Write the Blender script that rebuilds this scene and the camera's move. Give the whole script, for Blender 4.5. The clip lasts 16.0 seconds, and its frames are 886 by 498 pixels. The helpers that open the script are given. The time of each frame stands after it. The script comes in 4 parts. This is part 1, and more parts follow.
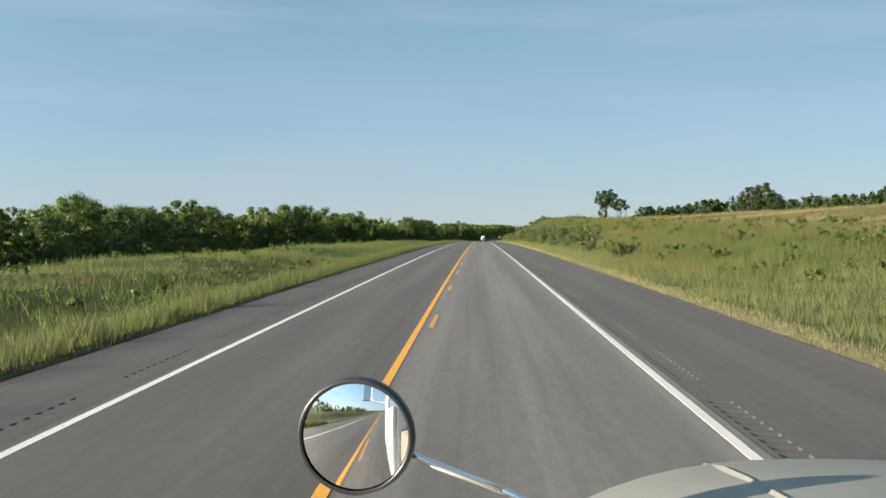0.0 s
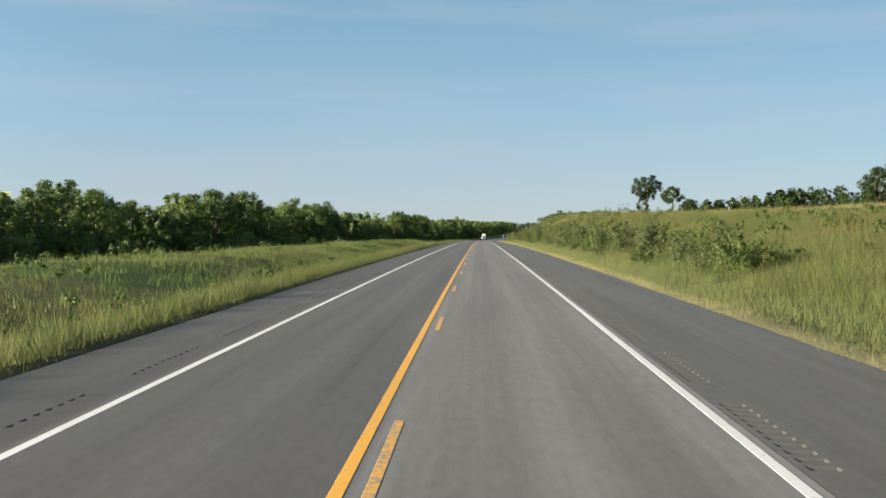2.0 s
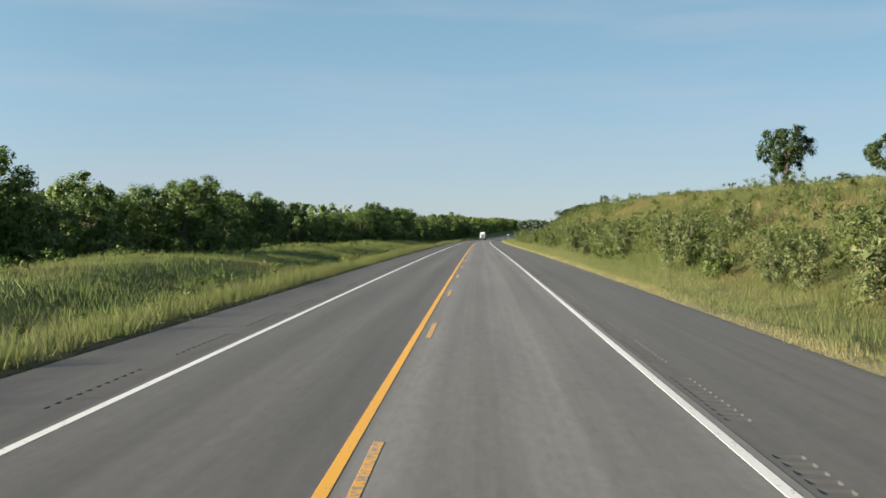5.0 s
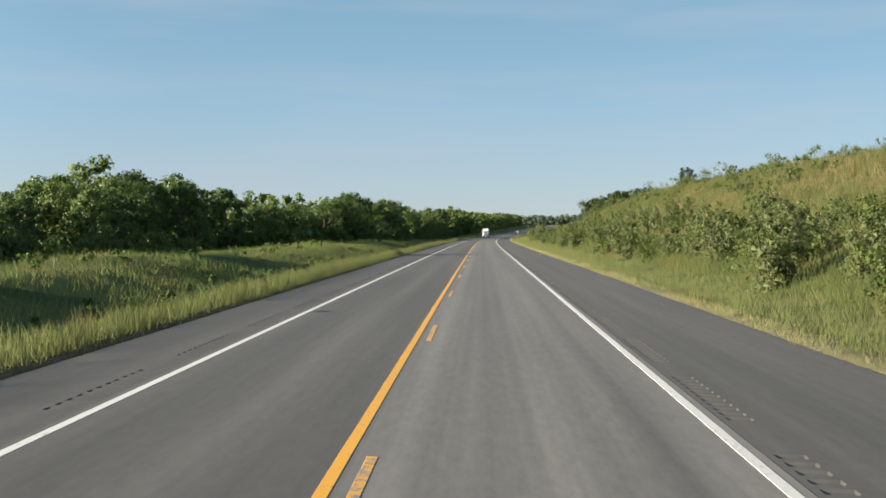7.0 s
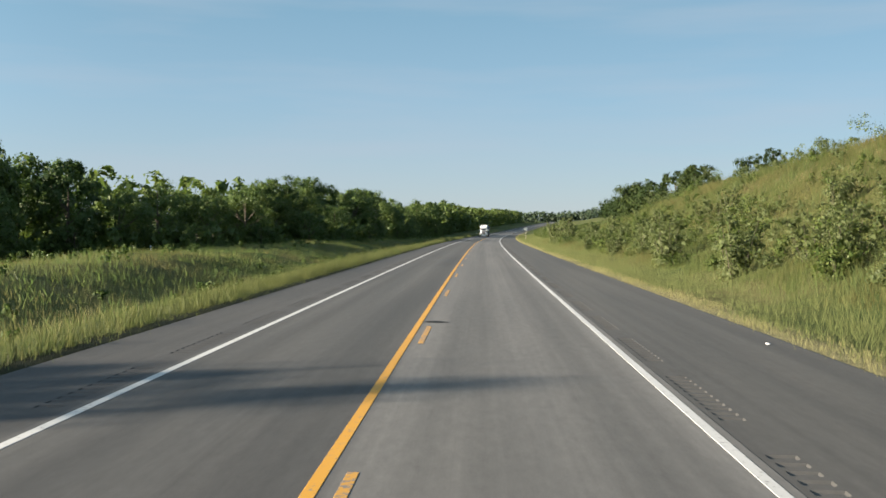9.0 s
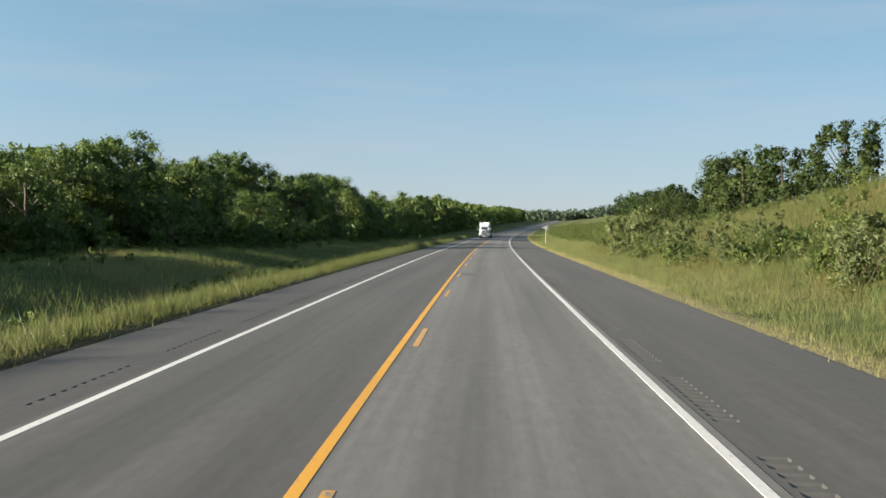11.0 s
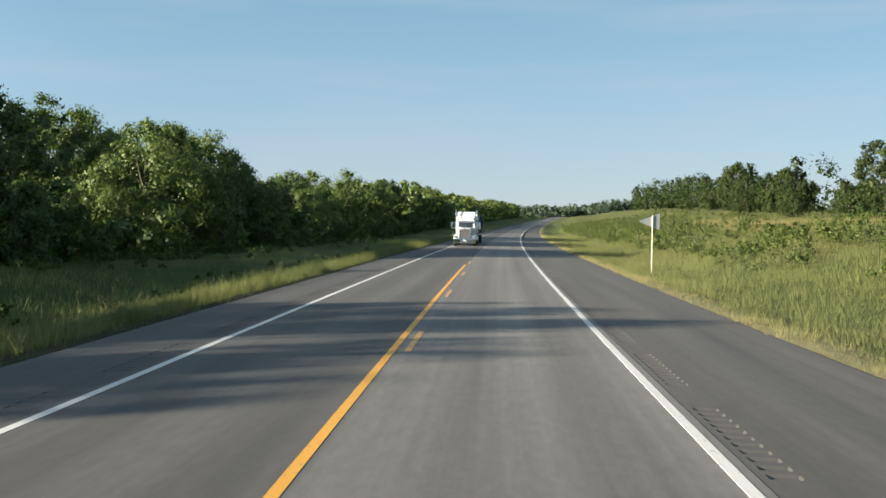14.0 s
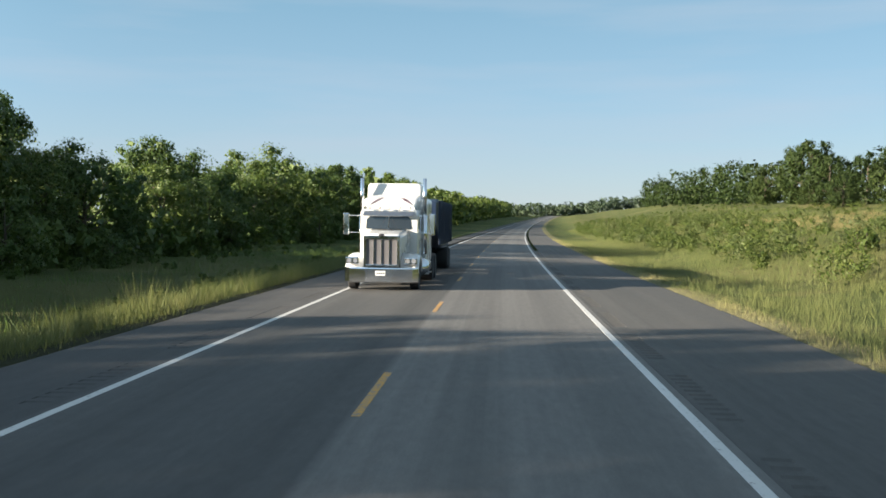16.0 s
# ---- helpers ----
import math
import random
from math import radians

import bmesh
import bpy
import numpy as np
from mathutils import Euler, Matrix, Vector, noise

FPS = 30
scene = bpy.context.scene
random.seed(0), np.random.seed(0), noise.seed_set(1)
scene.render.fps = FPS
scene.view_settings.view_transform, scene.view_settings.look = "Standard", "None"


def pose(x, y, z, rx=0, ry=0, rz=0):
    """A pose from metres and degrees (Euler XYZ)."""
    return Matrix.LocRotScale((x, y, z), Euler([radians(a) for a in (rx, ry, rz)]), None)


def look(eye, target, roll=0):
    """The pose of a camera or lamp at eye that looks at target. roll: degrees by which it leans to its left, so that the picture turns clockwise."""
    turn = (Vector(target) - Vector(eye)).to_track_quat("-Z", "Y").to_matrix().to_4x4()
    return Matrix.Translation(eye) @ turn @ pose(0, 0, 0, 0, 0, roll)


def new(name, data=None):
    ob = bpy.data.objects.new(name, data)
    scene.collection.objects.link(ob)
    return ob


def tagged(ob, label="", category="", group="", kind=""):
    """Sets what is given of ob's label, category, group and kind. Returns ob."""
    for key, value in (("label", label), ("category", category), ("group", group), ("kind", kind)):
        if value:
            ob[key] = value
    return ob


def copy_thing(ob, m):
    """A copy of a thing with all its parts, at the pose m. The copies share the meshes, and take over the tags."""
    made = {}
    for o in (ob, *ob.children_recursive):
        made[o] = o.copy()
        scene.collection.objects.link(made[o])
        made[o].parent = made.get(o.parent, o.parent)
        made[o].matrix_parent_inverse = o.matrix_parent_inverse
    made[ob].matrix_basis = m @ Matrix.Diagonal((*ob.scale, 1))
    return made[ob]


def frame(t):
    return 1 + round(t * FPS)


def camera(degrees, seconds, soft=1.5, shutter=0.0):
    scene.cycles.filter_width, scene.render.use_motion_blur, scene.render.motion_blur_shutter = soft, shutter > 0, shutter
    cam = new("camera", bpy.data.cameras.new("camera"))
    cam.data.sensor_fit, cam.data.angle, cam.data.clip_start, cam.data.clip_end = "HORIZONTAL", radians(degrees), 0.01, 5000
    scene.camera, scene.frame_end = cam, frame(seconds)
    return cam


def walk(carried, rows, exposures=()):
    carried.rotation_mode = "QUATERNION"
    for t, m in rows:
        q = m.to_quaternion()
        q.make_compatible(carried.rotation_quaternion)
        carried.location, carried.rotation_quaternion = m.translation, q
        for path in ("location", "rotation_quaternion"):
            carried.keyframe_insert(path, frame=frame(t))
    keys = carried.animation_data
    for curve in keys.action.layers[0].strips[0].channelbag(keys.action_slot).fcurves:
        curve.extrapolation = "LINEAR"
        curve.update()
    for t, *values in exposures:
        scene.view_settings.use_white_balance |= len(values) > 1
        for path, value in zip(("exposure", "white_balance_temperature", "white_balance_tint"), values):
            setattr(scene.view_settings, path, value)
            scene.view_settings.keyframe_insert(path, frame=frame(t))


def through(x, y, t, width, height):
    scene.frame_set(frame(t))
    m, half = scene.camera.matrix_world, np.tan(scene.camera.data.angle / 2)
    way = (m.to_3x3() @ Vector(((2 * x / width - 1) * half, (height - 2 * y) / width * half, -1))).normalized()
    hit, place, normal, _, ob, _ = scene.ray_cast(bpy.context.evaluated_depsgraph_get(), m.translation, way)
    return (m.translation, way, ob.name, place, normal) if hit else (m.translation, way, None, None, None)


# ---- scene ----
# ---- camera and its drive ----
cam = camera(52.2, 16.0, soft=1.6, shutter=0.0)
PATH = [
    (0, 1.268, 0.0, 2.153, 88.937, 0.162, 2.122),
    (0.5, 1.271, 18.199, 2.219, 88.85, 0.058, 2.104),
    (1, 1.246, 36.399, 2.272, 88.812, 0.053, 2.118),
    (1.5, 1.2, 54.598, 2.312, 88.761, -0.172, 2.16),
    (2, 1.216, 72.797, 2.336, 88.726, -0.386, 2.121),
    (2.5, 1.263, 90.997, 2.344, 88.631, -0.454, 2.082),
    (3, 1.296, 109.196, 2.33, 88.636, -0.406, 2.051),
    (3.5, 1.356, 127.396, 2.295, 88.661, -0.315, 2.091),
    (4, 1.498, 145.595, 2.242, 88.591, -0.419, 2.12),
    (4.2, 1.543, 152.875, 2.216, 88.578, -0.43, 2.045),
    (6.3, 1.979, 229.313, 1.81, 88.444, -0.717, 2.107),
    (6.5, 2.025, 236.592, 1.759, 88.293, -0.784, 2.105),
    (7, 2.056, 254.792, 1.618, 88.34, -0.345, 2.143),
    (7.5, 2.231, 272.992, 1.46, 88.33, -0.271, 2.13),
    (8, 2.285, 291.191, 1.288, 88.249, -0.405, 2.085),
    (8.5, 2.46, 309.39, 1.111, 88.189, -0.505, 2.048),
    (9, 2.507, 327.59, 0.93, 88.159, -0.51, 1.978),
    (9.2, 2.483, 334.87, 0.856, 88.123, -0.746, 1.954),
    (11.3, 3.387, 411.296, 0.063, 88.055, -0.742, 2.032),
    (11.5, 3.498, 418.574, -0.013, 88.018, -0.758, 2.098),
    (12, 3.783, 436.768, -0.201, 87.94, -0.734, 2.015),
    (12.5, 4.074, 454.961, -0.393, 87.924, -0.764, 1.838),
    (13, 4.512, 473.151, -0.597, 87.899, -0.816, 1.723),
    (13.5, 4.99, 491.338, -0.81, 87.912, -0.777, 1.577),
    (14, 5.451, 509.526, -1.019, 87.919, -0.745, 1.458),
    (14.5, 5.957, 527.212, -1.217, 87.921, -0.605, 1.384),
    (15, 6.533, 543.896, -1.39, 87.893, -0.663, 1.251),
    (15.5, 7.16, 559.877, -1.541, 87.934, -0.587, 1.119),
    (16, 7.771, 575.059, -1.677, 87.907, -0.663, 0.897),
]
walk(cam, [(t, pose(*r)) for t, *r in PATH], [(0, 1.70), (11.5, 1.72), (12.5, 1.79), (15, 1.81), (16, 1.87)])

# ---- sky, sun and exposure ----
SUN_ELEVATION, SUN_BEARING = 13.6, 20.0      # degrees; the sun stands to the left of the road and behind
sky_world = bpy.data.worlds.new("sky")
scene.world = sky_world
sky_world.use_nodes = True
wt = sky_world.node_tree
sky = wt.nodes.new("ShaderNodeTexSky")
sky.sky_type, sky.sun_disc = "NISHITA", False
sky.sun_elevation = radians(SUN_ELEVATION)
sky.sun_rotation = radians(270 - SUN_BEARING)
sky.altitude, sky.air_density, sky.dust_density, sky.ozone_density = 200, 1.0, 0.15, 3.0
wt.nodes["Background"].inputs[1].default_value = 0.73
# morning haze over the clear sky: pale at the horizon, with a faint bank of high cloud
way = wt.nodes.new("ShaderNodeTexCoord").outputs["Generated"]
up = wt.nodes.new("ShaderNodeSeparateXYZ")
wt.links.new(way, up.inputs[0])
haze = wt.nodes.new("ShaderNodeValToRGB")
wt.links.new(up.outputs[2], haze.inputs[0])
for p_ in (0.13, 0.25, 0.42):
    haze.color_ramp.elements.new(p_)
for el_, c_ in zip(list(haze.color_ramp.elements), [(0.204, 0.251, 0.294), (0.147, 0.229, 0.294), (0.102, 0.192, 0.256), (0.155, 0.228, 0.284), (0.122, 0.165, 0.21)]):
    el_.color = (*c_, 1)
cloud = wt.nodes.new("ShaderNodeTexNoise")
stretch = wt.nodes.new("ShaderNodeMapping")
stretch.inputs["Scale"].default_value = (1.6, 1.6, 14.0)
wt.links.new(way, stretch.inputs[0])
wt.links.new(stretch.outputs[0], cloud.inputs["Vector"])
cloud.inputs["Scale"].default_value, cloud.inputs["Detail"].default_value = 1.3, 6
thin = wt.nodes.new("ShaderNodeValToRGB")
wt.links.new(cloud.outputs["Fac"], thin.inputs[0])
thin.color_ramp.elements[0].position, thin.color_ramp.elements[1].position = 0.46, 0.76
thin.color_ramp.elements[1].color = (0.5, 0.5, 0.5, 1)


def sky_mix(fac, one, two):
    n = wt.nodes.new("ShaderNodeMix")
    n.data_type = "RGBA"
    for sock, v in ((n.inputs[0], fac), (n.inputs[6], one), (n.inputs[7], two)):
        if isinstance(v, bpy.types.NodeSocket):
            wt.links.new(v, sock)
        else:
            sock.default_value = v
    return n.outputs[2]


scaled_sky = wt.nodes.new("ShaderNodeVectorMath")
scaled_sky.operation = "SCALE"
scaled_sky.inputs["Scale"].default_value = 0.06
wt.links.new(sky.outputs[0], scaled_sky.inputs[0])
sb, se = radians(SUN_BEARING), radians(SUN_ELEVATION)
SUNWARD = Vector((-math.cos(sb) * math.cos(se), -math.sin(sb) * math.cos(se), math.sin(se)))


def sky_math(op, a, b):
    n = wt.nodes.new("ShaderNodeMath")
    n.operation = op
    for sock, v in zip(n.inputs, (a, b)):
        if isinstance(v, bpy.types.NodeSocket):
            wt.links.new(v, sock)
        else:
            sock.default_value = v
    return n.outputs[0]


# low haze scatters forward: it grows brighter towards the sun
sunside = wt.nodes.new("ShaderNodeVectorMath")
sunside.operation = "DOT_PRODUCT"
wt.links.new(way, sunside.inputs[0])
sunside.inputs[1].default_value = SUNWARD
glow = sky_math("ADD", sky_math("MULTIPLY", sky_math("POWER", sky_math("MAXIMUM", sunside.outputs["Value"], 0.0), 2.0), 2.2), 1.0)
lit_haze = wt.nodes.new("ShaderNodeVectorMath")
lit_haze.operation = "SCALE"
wt.links.new(haze.outputs[0], lit_haze.inputs[0])
wt.links.new(glow, lit_haze.inputs["Scale"])
air = sky_mix(0.75, scaled_sky.outputs[0], lit_haze.outputs[0])
air = sky_mix(thin.outputs[0], air, (0.212, 0.243, 0.283, 1))
wt.links.new(air, wt.nodes["Background"].inputs[0])
sun = new("sun", bpy.data.lights.new("sun", "SUN"))
sun.data.energy, sun.data.angle, sun.data.color = 5.9, radians(0.53), (1.0, 0.87, 0.70)
sun.matrix_world = look((-200, -200, 200), Vector((-200, -200, 200)) - SUNWARD)

# ---- the road's line: heading in degrees and grade, every 40 m from -40 m ----
HEADING = [-0.071, -0.0, 0.072, 0.135, 0.184, 0.222, 0.252, 0.272, 0.283, 0.316, 0.41, 0.598, 0.888, 1.285, 1.769, 2.293, 2.821, 3.33, 3.806, 4.244, 4.646, 5.013, 5.345, 5.646, 5.917, 6.161, 6.38, 6.577, 6.757, 6.92, 7.07, 7.209, 7.338, 7.459, 7.575, 7.686, 7.793, 7.898, 8.001]
GRADE = [0.00549, 0.00398, 0.00244, 0.00058, -0.00208, -0.00409, -0.00559, -0.00744, -0.0095, -0.00997, -0.01042, -0.01043, -0.01031, -0.0118, -0.01123, -0.00901, -0.00866, -0.0074, -0.00545, -0.00329, -0.00121, 0.00058, 0.00201, 0.00308, 0.00392, 0.00475, 0.00562, 0.00644, 0.00713, 0.00766, 0.00806, 0.00835, 0.00856, 0.00859, 0.00827, 0.00792, 0.0082, 0.00851, 0.00881]
STEP = 4.0
S_TAB = np.arange(-40.0, 1480.0 + 0.1, STEP)
_k = np.arange(-40.0, -40.0 + 40.0 * len(HEADING), 40.0)
_h = np.radians(np.interp(S_TAB, _k, HEADING))
_g = np.interp(S_TAB, _k, GRADE)
X_TAB = np.concatenate([[0], np.cumsum(np.sin((_h[1:] + _h[:-1]) / 2)) * STEP])
Y_TAB = np.concatenate([[0], np.cumsum(np.cos((_h[1:] + _h[:-1]) / 2)) * STEP])
Z_TAB = np.concatenate([[0], np.cumsum((_g[1:] + _g[:-1]) / 2) * STEP])
X_TAB, Y_TAB, Z_TAB = X_TAB - X_TAB[10], Y_TAB - Y_TAB[10], Z_TAB - Z_TAB[10]
LEFT_LINE, RIGHT_LINE, LEFT_EDGE, RIGHT_EDGE = -3.38, 3.94, -5.75, 7.75


def line_at(s):
    """Centre, height and heading of the road s metres along it."""
    s = np.asarray(s, float)
    c = np.clip(s, S_TAB[0], S_TAB[-1])
    h = np.interp(c, S_TAB, _h)
    over = s - c
    x = np.interp(c, S_TAB, X_TAB) + over * np.sin(h)
    y = np.interp(c, S_TAB, Y_TAB) + over * np.cos(h)
    far = np.clip(over, 0, None)
    z = np.interp(c, S_TAB, Z_TAB) + 2.0 * (1 - np.exp(-far / 250)) - 0.0 * over
    return x, y, z, h


def spot(s, a, dz=0.0):
    """World place a metres to the right of the road's middle, dz above the road's crown."""
    x, y, z, h = line_at(s)
    a = np.asarray(a, float)
    return np.stack(np.broadcast_arrays(x + a * np.cos(h), y - a * np.sin(h), z + dz), -1)


def ease(lo, hi, v):
    t = np.clip((v - lo) / (hi - lo), 0, 1)
    return t * t * (3 - 2 * t)


def waves(s, a, size, seed):
    """Smooth rolling relief between about -1 and 1."""
    r = np.random.RandomState(seed)
    out = 0
    for i in range(5):
        ang, k = r.uniform(0, 6.28), 6.28 / size * r.uniform(0.6, 1.7)
        out = out + np.sin(k * (s * np.cos(ang) + a * np.sin(ang)) + r.uniform(0, 6.28))
    return out / 3


def ground(s, a):
    """Height of the land over the road's crown."""
    s, a = np.broadcast_arrays(np.asarray(s, float), np.asarray(a, float))
    crest = np.interp(s, [-100, 60, 130, 190, 250, 305, 345, 385, 430, 480, 520, 600, 800, 1400], [1.4, 1.6, 3.2, 4.4, 5.8, 7.3, 8.0, 8.2, 7.2, 4.2, 2.4, 2.0, 2.4, 1.5])
    top = np.interp(s, [-100, 0, 150, 300, 400, 460, 520, 600, 800, 1000, 1400], [5, 5.4, 6.2, 7.8, 9.0, 7.0, 4.0, 4.2, 7.5, 9.5, 7.0])
    floor_l = np.interp(s, [-100, 300, 400, 600, 1000], [-3.2, -2.8, -2.4, -1.6, -1.0])
    rise = np.interp(s, [-100, 440, 520, 640], [-0.35, -0.35, -0.75, -1.4]) + 0.3 * waves(s, 0 * a, 70, 8)
    ditch = np.interp(s, [-100, 300, 450, 700], [-1.5, -1.6, -1.7, -1.5])
    right = -0.13 - 0.22 * ease(7.8, 11, a) + ease(10.5, 28, a) * (crest + 0.3) + ease(26, 70, a) * (top - crest)
    right = right + ease(12, 40, a) * 0.25 * waves(s, a, 30, 3) + ease(60, 300, a) * (1.5 * waves(s, a, 300, 5) - 0.6)
    b = -a
    left = -0.1 - 0.12 * ease(5.75, 8, b) + ease(7.6, 13, b) * (ditch + 0.22) + ease(14, 23, b) * (rise - ditch) + ease(26, 44, b) * (floor_l - rise)
    left = left + ease(10, 30, b) * 0.28 * waves(s, a, 22, 4) + ease(60, 200, b) * (1.0 + 2.0 * waves(s, a, 260, 6))
    return np.where(a > 0, right, left)


def on_ground(s, a, sink=0.0):
    return Vector([float(v) for v in spot(s, a, ground(s, a) - sink)])


# ---- small tools ----
def mesh_of(name, verts, faces, uv=None, smooth=False, normals=None):
    """A mesh from arrays; faces of one corner count."""
    verts, faces = np.asarray(verts, np.float32), np.asarray(faces, np.int32)
    m = bpy.data.meshes.new(name)
    n, k = faces.shape
    m.vertices.add(len(verts))
    m.vertices.foreach_set("co", verts.ravel())
    m.loops.add(n * k)
    m.loops.foreach_set("vertex_index", faces.ravel())
    m.polygons.add(n)
    m.polygons.foreach_set("loop_start", np.arange(0, n * k, k, dtype=np.int32))
    if uv is not None:
        layer = m.uv_layers.new(name="road")
        layer.uv.foreach_set("vector", np.asarray(uv, np.float32)[faces.ravel()].ravel())
    m.update(calc_edges=True)
    m.polygons.foreach_set("use_smooth", np.full(n, smooth or normals is not None))
    if normals is not None:
        m.normals_split_custom_set_from_vertices(np.asarray(normals, np.float32))
    return m


def bm_mesh(name, bm, smooth=False):
    m = bpy.data.meshes.new(name)
    bmesh.ops.recalc_face_normals(bm, faces=bm.faces)
    bm.to_mesh(m)
    bm.free()
    if smooth:
        m.polygons.foreach_set("use_smooth", np.ones(len(m.polygons), bool))
    return m


def part(name, data, material, parent=None, label="", smooth=False):
    if isinstance(data, bmesh.types.BMesh):
        data = bm_mesh(name, data, smooth)
    if material is not None and not data.materials:
        data.materials.append(material)
    ob = new(name, data)
    if parent is not None:
        ob.parent = parent
    return tagged(ob, label)


def box(bm, lo, hi, bevel=0.0):
    r = bmesh.ops.create_cube(bm, size=1)
    for v in r["verts"]:
        v.co = Vector([lo[i] + (v.co[i] + 0.5) * (hi[i] - lo[i]) for i in range(3)])
    if bevel:
        es = list({e for v in r["verts"] for e in v.link_edges})
        bmesh.ops.bevel(bm, geom=es, offset=bevel, segments=2, affect="EDGES", profile=0.5)
    return bm


def rod(bm, a, b, r0, r1=None, sides=10):
    a, b = Vector(a), Vector(b)
    r1 = r0 if r1 is None else r1
    m = Matrix.Translation((a + b) / 2) @ (b - a).to_track_quat("Z", "Y").to_matrix().to_4x4()
    bmesh.ops.create_cone(bm, cap_ends=True, segments=sides, radius1=r0, radius2=r1, depth=(b - a).length, matrix=m)
    return bm


def tube(points, radii, sides=6):
    """Vertices and quads of a tapered bent limb."""
    v, f = [], []
    for i, (p, r) in enumerate(zip(points, radii)):
        d = Vector(points[min(i + 1, len(points) - 1)]) - Vector(points[max(i - 1, 0)])
        q = d.to_track_quat("Z", "Y")
        for j in range(sides):
            w = 6.2832 * j / sides
            v.append(tuple(Vector(p) + q @ Vector((r * math.cos(w), r * math.sin(w), 0))))
    for i in range(len(points) - 1):
        for j in range(sides):
            f.append((i * sides + j, i * sides + (j + 1) % sides, (i + 1) * sides + (j + 1) % sides, (i + 1) * sides + j))
    return v, f


# ---- materials ----
class Nodes:
    """Short way to wire a material."""

    def __init__(self, name):
        self.m = bpy.data.materials.new(name)
        self.m.use_nodes = True
        self.t = self.m.node_tree
        self.b = self.t.nodes["Principled BSDF"]

    def put(self, socket, value):
        if isinstance(value, bpy.types.NodeSocket):
            self.t.links.new(value, socket)
        elif value is not None:
            socket.default_value = value

    def add(self, kind, **values):
        n = self.t.nodes.new(kind)
        for k, v in values.items():
            self.put(n.inputs[k.replace("_", " ")], v)
        return n

    def noise(self, vec, scale, detail=4, rough=0.6):
        n = self.add("ShaderNodeTexNoise", Vector=vec, Scale=scale, Detail=detail, Roughness=rough)
        return n.outputs["Fac"]

    def ramp(self, fac, *stops):
        n = self.t.nodes.new("ShaderNodeValToRGB")
        self.put(n.inputs[0], fac)
        e = n.color_ramp.elements
        while len(e) < len(stops):
            e.new(0.5)
        for el, (p, c) in zip(e, stops):
            el.position, el.color = p, ((c, c, c, 1) if isinstance(c, (int, float)) else (*c, 1))
        return n.outputs[0]

    def mix(self, fac, a, b, mode="MIX"):
        n = self.t.nodes.new("ShaderNodeMix")
        n.data_type, n.blend_type = "RGBA", mode
        for sock, v in ((n.inputs[0], fac), (n.inputs[6], a), (n.inputs[7], b)):
            self.put(sock, (*v, 1) if isinstance(v, tuple) and len(v) == 3 else v)
        return n.outputs[2]

    def math(self, op, a, b=None, c=None):
        n = self.t.nodes.new("ShaderNodeMath")
        n.operation = op
        for i, v in enumerate((a, b, c)):
            self.put(n.inputs[i], v)
        return n.outputs[0]

    def scaled(self, vec, x, y, z):
        n = self.add("ShaderNodeMapping", Vector=vec)
        n.inputs["Scale"].default_value = (x, y, z)
        return n.outputs[0]

    def bump(self, height, strength, distance):
        n = self.add("ShaderNodeBump", Height=height, Strength=strength, Distance=distance)
        self.t.links.new(n.outputs[0], self.b.inputs["Normal"])

    def done(self, color=None, rough=None, metal=None, **more):
        for k, v in (("Base Color", color), ("Roughness", rough), ("Metallic", metal)):
            self.put(self.b.inputs[k], (*v, 1) if isinstance(v, tuple) and len(v) == 3 else v)
        for k, v in more.items():
            self.put(self.b.inputs[k.replace("_", " ")], v)
        return self.m

    def world(self):
        return self.t.nodes.new("ShaderNodeNewGeometry").outputs["Position"]

    def uv(self):
        return self.t.nodes.new("ShaderNodeTexCoord").outputs["UV"]


def asphalt(name, dark, light, wheel=0.0):
    n = Nodes(name)
    uv = n.uv()
    grain = n.noise(uv, 60, 3, 0.7)
    blotch = n.noise(n.scaled(uv, 0.9, 0.05, 1), 1.0, 5, 0.6)
    streak = n.noise(n.scaled(uv, 3.0, 0.012, 1), 1.0, 4, 0.65)
    base = n.mix(n.ramp(blotch, (0.3, 0.0), (0.7, 1.0)), dark, light)
    base = n.mix(0.7, base, n.ramp(streak, (0.3, 0.62), (0.72, 1.0)), "MULTIPLY")
    mottle = n.noise(n.scaled(uv, 7.0, 2.2, 1), 1.0, 5, 0.75)
    base = n.mix(0.6, base, n.ramp(mottle, (0.3, 0.68), (0.7, 1.12)), "MULTIPLY")
    seal = n.noise(n.scaled(uv, 1.6, 0.22, 1), 1.0, 6, 0.7)
    base = n.mix(n.ramp(seal, (0.6, 0.0), (0.74, 0.35)), base, tuple(v * 0.5 for v in dark))
    base = n.mix(0.55, base, n.ramp(grain, (0.3, 0.6), (0.75, 1.0)), "MULTIPLY")
    if wheel:
        x = n.add("ShaderNodeSeparateXYZ", Vector=uv).outputs[0]
        # two worn wheel tracks in each lane
        t = n.math("PINGPONG", n.math("ADD", n.math("SUBTRACT", x, 0.3), 9.15), 0.915)
        # the oncoming lane is darker
        base = n.mix(n.ramp(n.math("ADD", n.math("DIVIDE", x, 10.0), 0.5), (0.5, 1.0), (0.515, 0.0)), base, n.mix(1.0, base, (0.52, 0.53, 0.54), "MULTIPLY"))
        base = n.mix(wheel, base, n.ramp(n.math("DIVIDE", t, 0.915), (0.1, 1.0), (0.85, 0.62)), "MULTIPLY")
    n.bump(grain, 0.35, 0.006)
    return n.done(base, n.ramp(blotch, (0.3, 0.8), (0.7, 0.92)), Specular_IOR_Level=0.35)


